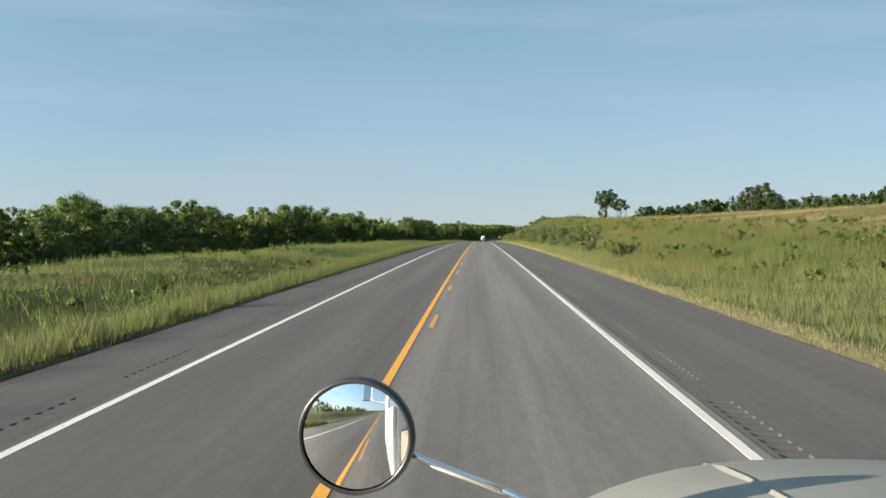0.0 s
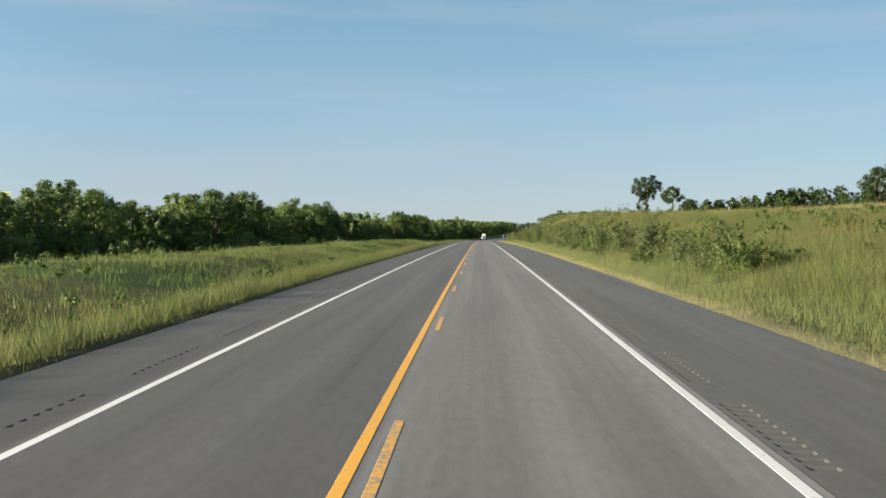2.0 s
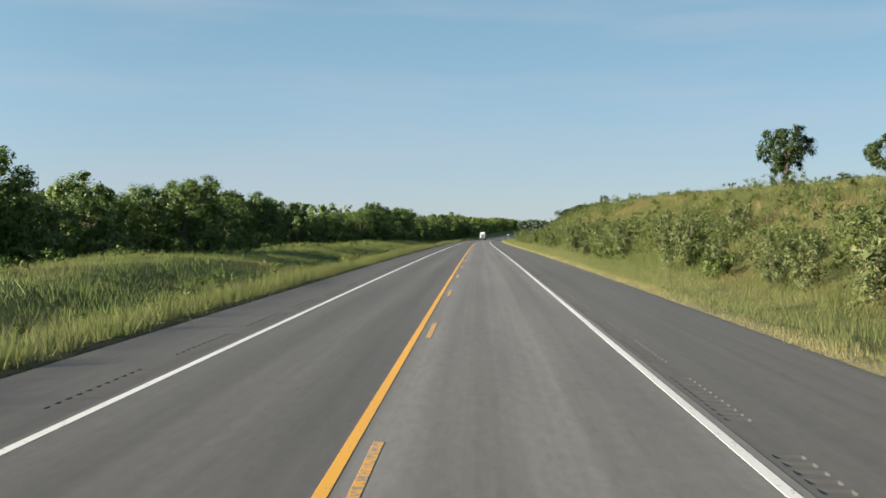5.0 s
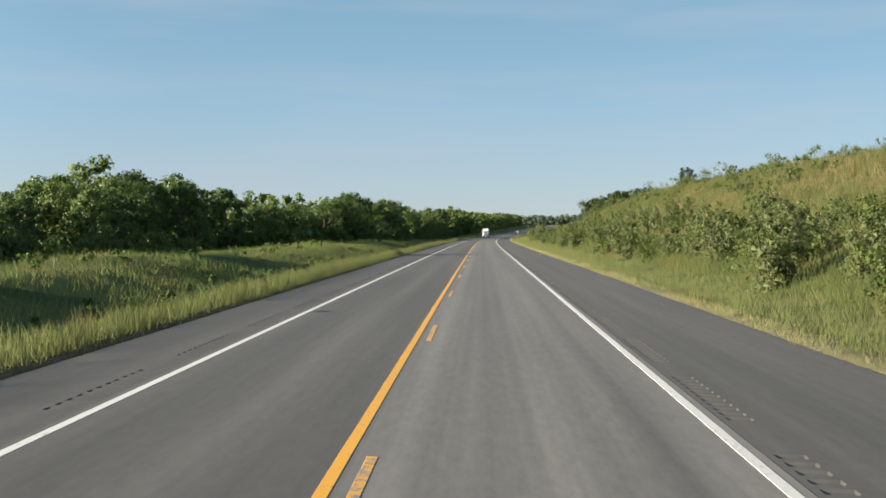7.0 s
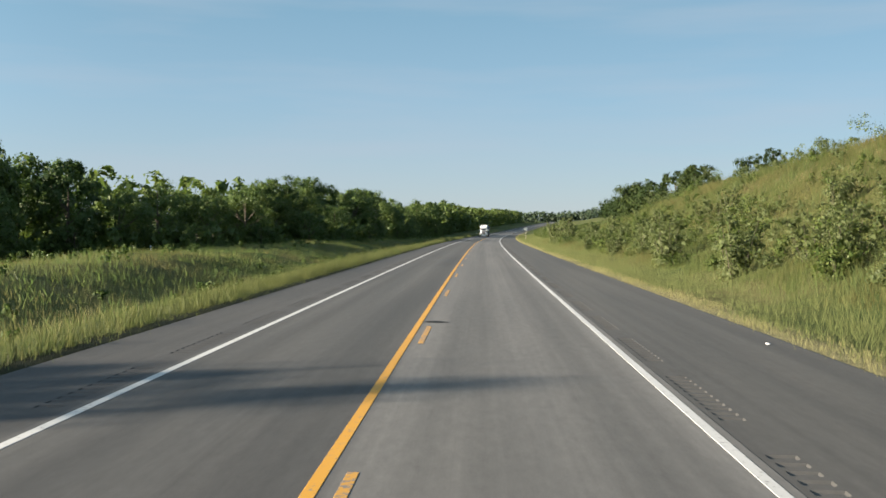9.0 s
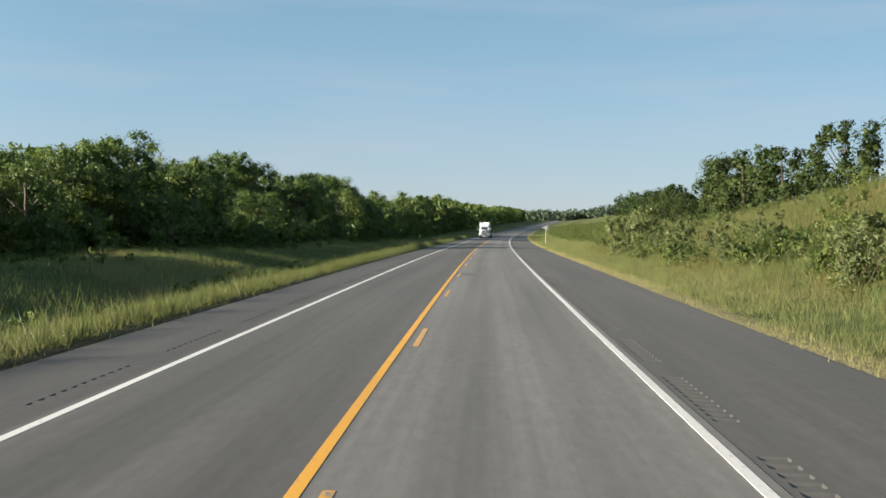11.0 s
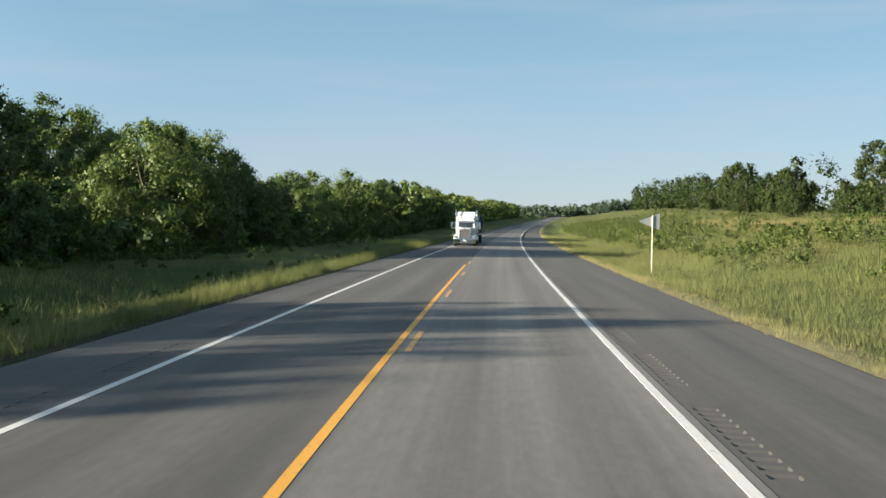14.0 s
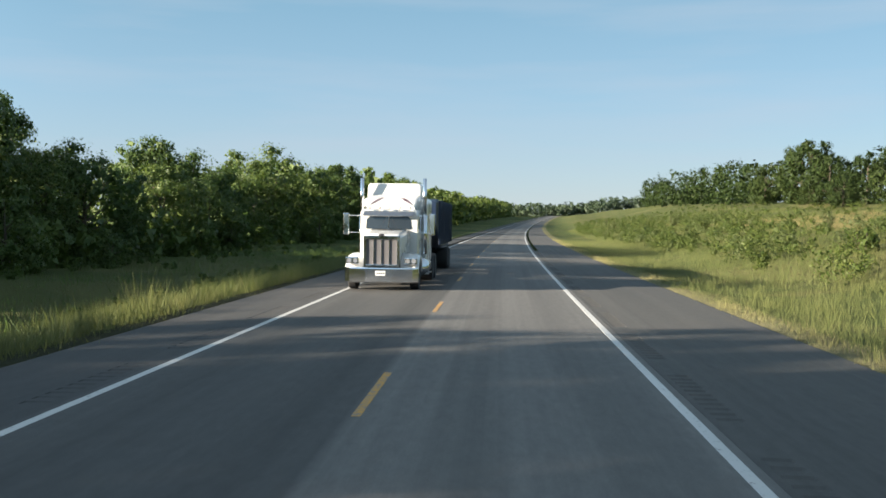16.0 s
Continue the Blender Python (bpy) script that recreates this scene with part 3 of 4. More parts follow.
def wood_height(s):
    return np.interp(s, [-60, 100, 170, 240, 252, 300, 306, 317, 320, 328, 331, 380, 406, 418, 440, 446, 453, 464, 482, 486, 495, 498, 504, 508, 521, 523, 542, 545, 558, 561, 575, 578, 597, 600, 628, 636, 660, 680, 720, 900, 1300],
                     [9.4, 11.0, 11.6, 12.4, 13.1, 13.1, 12.0, 11.4, 12.8, 12.8, 11.4, 12.2, 12.6, 15.8, 16.2, 14.2, 13, 11.6, 10.8, 12.5, 12.5, 11.6, 11.8, 13.3, 13.3, 9.4, 8.6, 8.4, 8.4, 14.4, 14.4, 7.4, 7.4, 12.6, 12, 11, 10.2, 11.8, 13.5, 16.5, 16])


rng = np.random.RandomState(5)
for s in np.concatenate([np.arange(30, 466, 9.0), np.arange(471, 650, 5.4), np.arange(655, 900, 10)]):
    close = 470 < s < 652
    for row, back in ((0, 0.0), (1, 11.0)):
        ss = s + rng.uniform(-1.4, 1.4) * (1 if close else 2.4)
        a = edge_of_wood(ss) - back - rng.uniform(0, 4 if close else 9)
        vary = (1 + (0.07 if close else 0.14) * float(waves(ss, a, 26, 77))) * (rng.uniform(0.88, 1.08) if close else 1.0 if 317 < ss < 335 else rng.uniform(0.9, 1.06) if 400 < ss < 652 else rng.uniform(0.74, 1.16) if ss > 652 else rng.uniform(0.78, 1.06))
        h = wood_height(ss) * vary * (0.97 if row == 0 else 0.9 if close else 1.04 if ss > 300 else 1.0)
        (back_kinds if row else near_kinds if close else wood_kinds)[rng.randint(3 if row or close else 5)].plant(stand(ss, a, h / 14, rng))
# groups of old trees that stand over the rest
for s, a, h in ((324, -45, 14.0), (327.5, -46, 13.0), (556, -48, 15.2), (560, -46, 15.8), (564, -48, 18.0), (568, -45, 16.0),
                (601, -46, 16), (606, -47, 16.4), (611, -45, 14.4), (622, -43, 16.4), (627, -45, 17.4), (632, -43, 15.8), (638, -43, 17.0), (643.5, -44, 16.4), (649, -44, 15.0), (489, -38, 12.6), (512, -38.5, 12.7), (517, -38, 12.9)):
    near_kinds[rng.randint(3)].plant(stand(s, a, h / 14, rng))
for s in np.arange(40, 780, 15):
    ss = s + rng.uniform(-4, 4)
    a = edge_of_wood(ss) + rng.uniform(1, 7)
    h = wood_height(ss) * rng.uniform(0.25, 0.5)
    edge_kinds[rng.randint(3)].plant(stand(ss, a, h / 8, rng))


def joined_wood(name, label, places, seed, leaf_count, leaf, material, wide=0.42):
    """Woods too far off to tell tree from tree."""
    r = np.random.RandomState(seed)
    V, F, N, n = [], [], [], 0
    for s, a, h in places:
        base = np.array(on_ground(s, a))
        lumps = [(x, y, z, q) for x, y, z, q in crown_lumps(r, h, h * wide, 0.05, 10)]
        for v, f, q in (leaf_cloud(r, lumps, leaf_count, leaf, inner=0.6), leaf_cloud(r, lumps, leaf_count // 3, leaf * 2.0, 0.2, 0.9)):
            V.append(v + base)
            F.append(f + n)
            N.append(q)
            n += len(v)
    far = part(name, mesh_of(name, np.concatenate(V), np.concatenate(F), normals=np.concatenate(N)), material)
    return tagged(far, label, "woodland", kind="stuff")


places = [(s, -75 + rng.uniform(-12, 12), rng.uniform(8, 15)) for s in np.arange(-420, -60, 11)]
for s in np.arange(-60, 1500, 13):
    for back in (24, 40):
        ss = s + rng.uniform(-5, 5)
        tall = rng.uniform(15.5, 18.5) - (2 if 500 < ss < 545 else 4.5 if 566 < ss < 598 else 0) if 440 < ss < 660 and back == 24 else 0
        places.append((ss, edge_of_wood(ss) - back - rng.uniform(0, 9) - (5 if tall else 0), max(tall, wood_height(ss) * rng.uniform(0.8, 1.0))))
for s in np.arange(790, 1500, 6):
    for back in (0, 11):
        places.append((s + rng.uniform(-4, 4), edge_of_wood(s) - back - rng.uniform(0, 5), 15 * rng.uniform(0.75, 1.1)))
joined_wood("woodland", "dense dark green wood behind the roadside trees", places, 7, 280, 1.05, M_LEAF_WOOD)
places = []
for a in np.arange(-420, 520, 3.2):
    s = 1520 + 0.25 * abs(a) + rng.uniform(0, 60)
    places.append((s, a + rng.uniform(-3, 3), rng.uniform(10, 16)))
for i in range(110):
    a = rng.uniform(-420, 520)
    s = 1600 + 0.25 * abs(a) + rng.uniform(0, 200)
    places.append((s, a, rng.uniform(11, 16)))
for i in range(150):
    s = rng.uniform(60, 1100)
    places.append((s, 150 + 0.08 * s + rng.uniform(0, 60) + 30 * math.sin(s / 70), rng.uniform(6, 10)))
joined_wood("distant_woodland", "line of far trees on the horizon, haze put into their leaf colour", places, 8, 130, 1.6, M_LEAF_FAR, 0.6)

# trees of the slope and field to the right
HILL = [(312, 44.5, 10.4, 3), (309, 43, 4.6, 4), (279, 44.5, 6.2, 3), (330, 60, 4.6, 1), (232, 70, 7.2, 0), (226, 74, 4.6, 1), (248, 78, 8.6, 2),
        (258, 84, 6.6, 0), (370, 27, 2.6, 2), (412, 28, 2.6, 2), (392, 38, 2.6, 0), (440, 34, 5.2, 1), (456, 31, 6.4, 0), (470, 35, 7.6, 1),
        (486, 34, 8.6, 2), (500, 33, 8.5, 0), (512, 32, 10.2, 1), (524, 33, 10.2, 0), (538, 36, 9.0, 2), (552, 42, 8.6, 1)]
for s, a, h, i in HILL:
    (*field_kinds, open_kind, cedar_kind)[i].plant(stand(s, a, h / (5 if i == 4 else 10), rng))
places = []
for s in np.arange(560, 1120, 11):
    base = np.interp(s, [560, 620, 700, 800, 1000, 1120], [46, 52, 56, 62, 62, 70])
    for back in (0, 12):
        ss = s + rng.uniform(-4, 4)
        h = np.interp(ss, [560, 700, 900, 1100], [8.5, 10.5, 12.5, 13]) * rng.choice([rng.uniform(0.4, 0.7), rng.uniform(0.8, 1.25)])
        a = base + back + rng.uniform(-5, 6)
        if ss < 820 and back == 0:
            field_kinds[rng.randint(3)].plant(stand(ss, a, h / 10, rng))
        else:
            places.append((ss, a, h))
for s in np.arange(215, 900, 6):
    places.append((s + rng.uniform(-4, 4), 96 + 0.05 * s + rng.uniform(-5, 5), rng.uniform(4.5, 8) if s < 360 else rng.uniform(7, 11)))
for s in np.arange(290, 530, 4.5):
    places.append((s + rng.uniform(-3, 3), 78 + rng.uniform(-5, 6), rng.uniform(3.2, 6.2)))
joined_wood("hedgerow", "line of hedgerow trees along the hilltop field", places, 17, 430, 0.56, M_LEAF_HILL, 0.58)
# low growth that fills the foot of the wood
places = []
for s in np.arange(25, 800, 2.6):
    for k in range(2):
        ss = s + rng.uniform(-2, 2)
        places.append((ss, edge_of_wood(ss) + rng.uniform(-6, 5), rng.uniform(1.6, 5.0)))
joined_wood("undergrowth", "dark tangled undergrowth at the foot of the wood", places, 18, 105, 0.52, M_LEAF_WOOD)


# saplings and brush on the cut bank
def shrub_meshes(seed, height, width, leaf_count, leaf, material, stems=7):
    r = np.random.RandomState(seed)
    lumps, v, f = [], [], []
    for i in range(stems):
        w, q = 6.28 * i / stems + r.uniform(-0.5, 0.5), width * r.uniform(0.25, 1.0)
        h = height * r.uniform(0.55, 1.0)
        tip = (q * math.cos(w), q * math.sin(w), h)
        pts = [(0.15 * tip[0], 0.15 * tip[1], -0.15), (0.6 * tip[0], 0.6 * tip[1], 0.45 * h), tip]
        v2, f2 = tube(pts, [0.022, 0.014, 0.005], 5)
        f += [tuple(c + len(v) for c in k) for k in f2]
        v += v2
        for u in (0.12, 0.36, 0.6, 0.82):
            lumps.append((tip[0] * u + r.uniform(-.2, .2), tip[1] * u + r.uniform(-.2, .2), h * u + 0.1, width * r.uniform(0.24, 0.4) * (1.2 - 0.6 * u)))
        lumps.append((tip[0], tip[1], h * 0.97, width * 0.11))
    V, F, N = leaf_cloud(r, lumps, leaf_count, leaf, inner=0.35)
    crown = mesh_of("foliage", V, F, normals=N)
    crown.materials.append(material)
    Vc, Fc, Nc = leaf_cloud(r, lumps, leaf_count // 5, leaf * 2.4, 0.1, 0.8)
    core = mesh_of("inner_foliage", Vc, Fc, normals=Nc)
    core.materials.append(material)
    wood = bpy.data.meshes.new("stems")
    wood.from_pydata(v, [], f)
    wood.materials.append(M_BARK)
    return crown, core, wood


BANK = "brush on the cut bank"
pale = [Kind("shrub", "young willow-like shrub with pale grey-green leaves", "shrub", BANK, shrub_meshes(70 + i, 2.7, 1.35, 3000, 0.085, M_LEAF_PALE, 8), ("stem", "foliage")) for i in range(4)]
dark = [Kind("shrub", "dense round bush with fresh green leaves", "shrub", BANK, shrub_meshes(80 + i, 1.6, 1.4, 2600, 0.085, M_LEAF_BUSH, 9), ("stem", "foliage")) for i in range(3)]
rng = np.random.RandomState(9)


def brush(s):
    """How thickly shrubs stand on the bank."""
    return float(np.interp(s, [60, 110, 150, 200, 300, 400, 440, 470, 500], [0, 0.35, 0.9, 1, 1, 1, 0.8, 0.6, 0]))


for s in np.arange(60, 500, 3.6):
    for lane in (0, 1):
        if rng.rand() > brush(s) * (1.0, 0.6)[lane]:
            continue
        ss = s + rng.uniform(-1.6, 1.6)
        a = (13.8, 17.2)[lane] + rng.uniform(-1.4, 1.6)
        if rng.rand() < 0.68:
            pale[rng.randint(4)].plant(stand(ss, a, rng.uniform(0.6, 1.25) * (1, 0.85)[lane], rng))
        else:
            dark[rng.randint(3)].plant(stand(ss, a, rng.uniform(0.6, 1.2), rng))
for s in np.arange(500, 720, 4.2):
    k = dark if rng.rand() < 0.85 else pale
    k[rng.randint(3)].plant(stand(s, rng.uniform(15, 28), rng.uniform(0.5, 1.1), rng))
for s, a, k in ((481, 13.0, 1.5), (484, 14.2, 1.3), (479, 14.8, 1.6), (488, 15.0, 1.4), (502, 14.6, 1.0)):
    (pale if k != 1.0 else dark)[rng.randint(3)].plant(stand(s, a, k, rng))
sunlit = Kind("shrub", "small yellow-green bush on the sunlit verge", "shrub", "", shrub_meshes(90, 1.5, 0.8, 900, 0.1, M_LEAF_SUNLIT, 7), ("stem", "foliage"))
sunlit.plant(stand(271, -11.8, 0.95, rng))


def joined_brush(label, places, seed, leaf_count, leaf, material):
    """Brush too dense to pick apart."""
    r = np.random.RandomState(seed)
    V, F, N, n = [], [], [], 0
    for s, a, h in places:
        base = np.array(on_ground(s, a))
        lumps = []
        for i in range(7):
            w, q, u = r.uniform(0, 6.28), r.uniform(0.1, 0.6) * h, r.uniform(0.25, 1)
            lumps.append((q * math.cos(w), q * math.sin(w), h * u * 0.85, h * r.uniform(0.16, 0.3) * (1.2 - 0.5 * u)))
        v, f, q = leaf_cloud(r, lumps, leaf_count, leaf, inner=0.35)
        N.append(q)
        V.append(v + base)
        F.append(f + n)
        n += len(v)
    ob = part("brush", mesh_of("brush", np.concatenate(V), np.concatenate(F), normals=np.concatenate(N)), material)
    return tagged(ob, label, "brush", kind="stuff")


places, places2 = [], []
for s in np.arange(110, 490, 0.75):
    if rng.rand() < brush(s) * (0.7 if s < 320 else 0.95):
        a = rng.uniform(12.6, 18) if rng.rand() < 0.68 else rng.uniform(16, 30)
        if abs(s - 303) < 15 and a > 18:
            continue
        (places if rng.rand() < 0.6 else places2).append((s, a, rng.uniform(0.9, 2.3)))
for s in np.arange(505, 720, 2.7):
    (places if rng.rand() < 0.15 else places2).append((s, rng.uniform(14.5, 24) if rng.rand() < 0.7 else rng.uniform(20, 40), rng.uniform(0.7, 1.9)))
for i in range(460):
    (places if rng.rand() < 0.3 else places2).append((rng.uniform(555, 790), 14.5 + 30 * rng.rand() ** 1.6, rng.uniform(0.8, 2.1)))
places, places2 = ([p for p in q if not (588 < p[0] < 690 and 27 < p[1] < 46)] for q in (places, places2))
for s in np.arange(15, 150, 0.8):
    places2.append((s, rng.uniform(13.5, 38), rng.uniform(0.35, 0.95)))
for i in range(150):
    s, a = rng.uniform(215, 485), rng.uniform(14, 28)
    if abs(s - 303) > 11 or a < 18:
        (places if rng.rand() < 0.55 else places2).append((s, a, rng.uniform(0.6, 1.5)))
for i in range(150):
    s, a = rng.uniform(236, 345), rng.uniform(17.5, 32)
    if abs(s - 303) > 8 or not 19 < a < 26:
        (places if rng.rand() < 0.4 else places2).append((s, a, rng.uniform(0.45, 1.25)))
joined_brush("pale green brush spread over the cut bank", places, 41, 360, 0.105, M_LEAF_PALE)
joined_brush("fresh green brush spread over the cut bank", places2, 42, 360, 0.105, M_LEAF_BUSH)
places = [(rng.uniform(540, 900), rng.uniform(19, 62), rng.uniform(0.35, 0.95)) for i in range(420)]
places = [p for p in places if not (588 < p[0] < 690 and 27 < p[1] < 46)]
joined_brush("low rough brush over the open slope", places, 44, 260, 0.13, M_LEAF_BUSH)
places = []
for s in np.arange(15, 700, 0.62):
    if rng.rand() < 0.4:
        places.append((s, rng.uniform(-17, -11.5), rng.uniform(0.25, 0.6)))
    else:
        a = rng.uniform(edge_of_wood(s) + 3, -22)
        places.append((s, a, rng.uniform(0.4, 0.9) * (1 + 0.7 * (a < -30))))
joined_brush("weedy dark green brush in the ditch meadow", places, 43, 210, 0.13, M_WEED)


# ---- grass ----
def grass(name, label, material, s_range, a_of, tufts, blades, height, width, seed, keep=None, spread=0.26, tilt=1.0, grow=None):
    """Single bent blades in tufts."""
    r = np.random.RandomState(seed)
    s = r.uniform(*s_range, tufts)
    a = a_of(r, s)
    if keep is not None:
        k = keep(r, s, a)
        s, a = s[k], a[k]
    t = len(s)
    big = (0.6 + 0.8 * r.rand(t)) * (1 + 0.28 * waves(s, a, 9, seed) + 0.25 * waves(s, a, 2.6, seed + 1))
    s2 = np.repeat(s, blades) + r.normal(size=t * blades) * spread
    a2 = np.repeat(a, blades) + r.normal(size=t * blades) * spread
    P = spot(s2, a2, ground(s2, a2) - 0.03)
    n = len(P)
    w = r.uniform(-1.4, 1.4, n)
    h = height * np.repeat(big, blades) * (0.55 + 0.6 * r.rand(n))
    if grow is not None:
        h = h * np.interp(np.abs(a2), *grow)
    side = np.stack([np.cos(w), np.sin(w), np.zeros(n)], 1) * (width * (0.6 + 0.8 * r.rand(n)))[:, None] * 0.5
    w2 = r.uniform(0, 6.283, n)
    lean = h * r.uniform(0.1, 0.75, n)
    tip = np.stack([np.cos(w2) * lean, np.sin(w2) * lean, h], 1)
    V = np.stack([P - side, P + side, P + tip], 1).reshape(-1, 3)
    N = np.stack([0.2 * r.normal(size=n) - 0.25 * tilt, 0.2 * r.normal(size=n) - 0.35 * tilt, np.full(n, 0.85)], 1)
    N /= np.linalg.norm(N, axis=1)[:, None]
    ob = part(name, mesh_of(name, V, np.arange(3 * n).reshape(-1, 3), normals=np.repeat(N, 3, 0)), material)
    return tagged(ob, label, "grass", kind="stuff")


def near(lo, hi, power=1.6):
    return lambda r, s: lo + (hi - lo) * r.rand(len(s)) ** power


def patchy(seed, size, level):
    return lambda r, s, a: waves(s, a, size, seed) + 0.35 * r.normal(size=len(s)) > level


LOW_EDGE = ((8.0, 8.6, 9.6, 11.5, 60), (0.35, 0.5, 0.85, 1.0, 1.0))
grass("verge_grass", "sunlit yellow-green grass along the narrow shoulder", M_GRASS, (-10, 640), near(-6.4, -11.5, 1.3), 29000, 12, 0.25, 0.011, 21, spread=0.34, tilt=0.35)
grass("verge_grass", "longer grass that leans over the pavement's edge", M_GRASS, (-10, 660), near(-6.3, -7.1, 1.0), 13000, 12, 0.5, 0.015, 29, spread=0.1, tilt=0.35)
grass("ditch_grass", "rough olive meadow grass in the ditch", M_DITCH, (-10, 560), near(-9, -36, 1.1), 26000, 9, 0.42, 0.025, 22, patchy(61, 34, -0.5), spread=0.5, tilt=0.6)
grass("weed_grass", "lush dark green weeds under the wood", M_WEED, (-10, 700), near(-10, -44, 1.0), 9000, 8, 0.55, 0.04, 28, spread=0.35)
grass("bank_grass", "soft muted green grass on the verge and bank", M_GRASS_R, (-5, 700), near(8.3, 21, 1.3), 32000, 10, 0.44, 0.0155, 23, grow=LOW_EDGE)
grass("bank_weeds", "dense olive weeds over the cut bank", M_MEADOW, (40, 505), near(12.5, 32, 1.1), 24000, 9, 0.62, 0.029, 35, spread=0.35)
grass("bank_weeds", "fresh green weeds among the brush", M_BANKWEED, (40, 505), near(12.5, 30, 1.1), 15000, 9, 0.6, 0.03, 36, patchy(64, 12, 0.0), spread=0.35)
grass("meadow_grass", "rough olive meadow grass on the slope", M_MEADOW, (0, 760), near(19, 60, 1.0), 9500, 8, 0.5, 0.04, 24, spread=0.4)
grass("dry_grass", "straw-coloured dry grass at the pavement's edge", M_STRAW, (-5, 700), near(7.9, 9.0, 1.4), 9000, 9, 0.17, 0.012, 25, patchy(66, 7, -0.5), spread=0.15)
grass("dry_grass", "pale seeding grass among the green", M_STRAW, (-10, 700), near(-7.5, -13, 1.0), 2200, 6, 0.6, 0.01, 26, patchy(63, 18, 0.3))
grass("dry_grass", "tan dry grass under the hilltop field", M_TAN, (0, 210), near(27, 58, 1.0), 6500, 8, 0.5, 0.026, 38, patchy(31, 46, -0.1), 0.35)
grass("dry_grass", "tan dry grass on the hillside", M_TAN, (200, 480), near(15, 60, 1.0), 6000, 8, 0.5, 0.022, 27, patchy(31, 40, 0.3), 0.35)
grass("dry_grass", "brownish seeding weeds high on the cut bank", M_TAN, (225, 350), near(17, 34, 0.8), 4200, 8, 0.6, 0.022, 39, patchy(65, 9, 0.0), 0.35)
grass("dry_grass", "golden dry grass on the open slope", M_TAN, (585, 695), near(26, 47, 1.0), 6000, 9, 0.4, 0.025, 37, spread=0.4)
grass("meadow_grass", "tall soft grass over the open slope", M_GRASS_R, (500, 800), near(14, 50, 1.2), 12000, 9, 0.45, 0.03, 33, spread=0.4)
grass("verge_grass", "tall seeding grass above the ditch", M_GRASS, (470, 700), near(-9.5, -16, 1.2), 5000, 9, 0.5, 0.022, 34, patchy(71, 14, -0.4), spread=0.3, tilt=0.35)

# ---- vehicles ----
M_CAB = plain("white_truck_paint", (0.6, 0.595, 0.57), 0.28, 0, 0.2, 1.5, 0.5)
M_CHROME = plain("chrome", (0.78, 0.79, 0.8), 0.12, 1.0, 0.2, 3)
M_DULL = plain("dull_steel", (0.42, 0.43, 0.45), 0.38, 1.0, 0.35, 5)
M_MESH = plain("grille_mesh", (0.13, 0.125, 0.13), 0.6, 0.3, 0.5, 30)
M_GLASS_D = plain("dark_glass", (0.02, 0.025, 0.03), 0.05, 0, 0.1, 2, 0.6)
M_TYRE = plain("tyre_rubber", (0.025, 0.025, 0.026), 0.85, 0, 0.4, 8)
M_FRAME = plain("dark_chassis", (0.03, 0.03, 0.033), 0.6, 0.2, 0.4, 4)
M_BLUE = plain("dark_blue_trailer_paint", (0.012, 0.026, 0.06), 0.4, 0, 0.4, 1.2)
M_AMBER = plain("clear_lens", (0.5, 0.47, 0.42), 0.2, 0, 0.1, 4)
M_LAMP = plain("headlamp_lens", (0.4, 0.42, 0.44), 0.12, 0.6, 0.1, 6)
M_SWOOSH = plain("mauve_stripe_paint", (0.22, 0.16, 0.2), 0.35, 0, 0.2, 3)
M_HOOD = plain("pale_grey_hood_paint", (0.17, 0.172, 0.15), 0.55, 0, 0.25, 1.2, 0.05)
M_MIRROR = Nodes("mirror_glass").done((0.93, 0.94, 0.95), 0.01, 1.0)
M_BLACK = plain("black_rim", (0.03, 0.032, 0.035), 0.35, 0.2, 0.3, 8)


def loft(bm, rings, cap=True):
    """Skin between rings of equal point count."""
    rows = [[bm.verts.new(p) for p in ring] for ring in rings]
    for r0, r1 in zip(rows, rows[1:]):
        for i in range(len(r0)):
            j = (i + 1) % len(r0)
            bm.faces.new((r0[i], r0[j], r1[j], r1[i]))
    if cap:
        bm.faces.new(rows[0])
        bm.faces.new(rows[-1][::-1])
    return bm


def slab(y, half, z0, z1, r, cx=0.0):
    """A rounded upright section across the vehicle at y."""
    pts = []
    for qx, qz, w0 in ((1, 1, 0), (-1, 1, 90), (-1, -1, 180), (1, -1, 270)):
        for k in range(4):
            w = radians(w0 + 30 * k)
            pts.append((cx + qx * (half - r) + r * math.cos(w), y, (z1 - r if qz > 0 else z0 + r) + r * math.sin(w)))
    return pts


def wheel(parent, x, y, radius, width, chrome=True):
    """Tyre with rounded shoulders, dished rim and hub."""
    n = 28
    prof = [(-.5, .62), (-.5, .9), (-.42, .98), (-.3, 1.0), (.3, 1.0), (.42, .98), (.5, .9), (.5, .62)]
    rings = [[(x + width * u, y + radius * v * math.cos(6.2832 * i / n), radius + radius * v * math.sin(6.2832 * i / n)) for i in range(n)] for u, v in prof]
    t = part("wheel", loft(bmesh.new(), rings), M_TYRE, parent, smooth=False)
    rim_prof = [(.46, .62), (.40, .56), (.22, .45), (.26, .22), (.42, .18), (.42, .01)]
    sgn = 1 if x > 0 else -1
    rings = [[(x + sgn * width * u, y + radius * v * math.cos(6.2832 * i / n), radius + radius * v * math.sin(6.2832 * i / n)) for i in range(n)] for u, v in rim_prof]
    part("rim", loft(bmesh.new(), rings, False), M_DULL if chrome else M_FRAME, t, "dull steel rim", True)
    return t


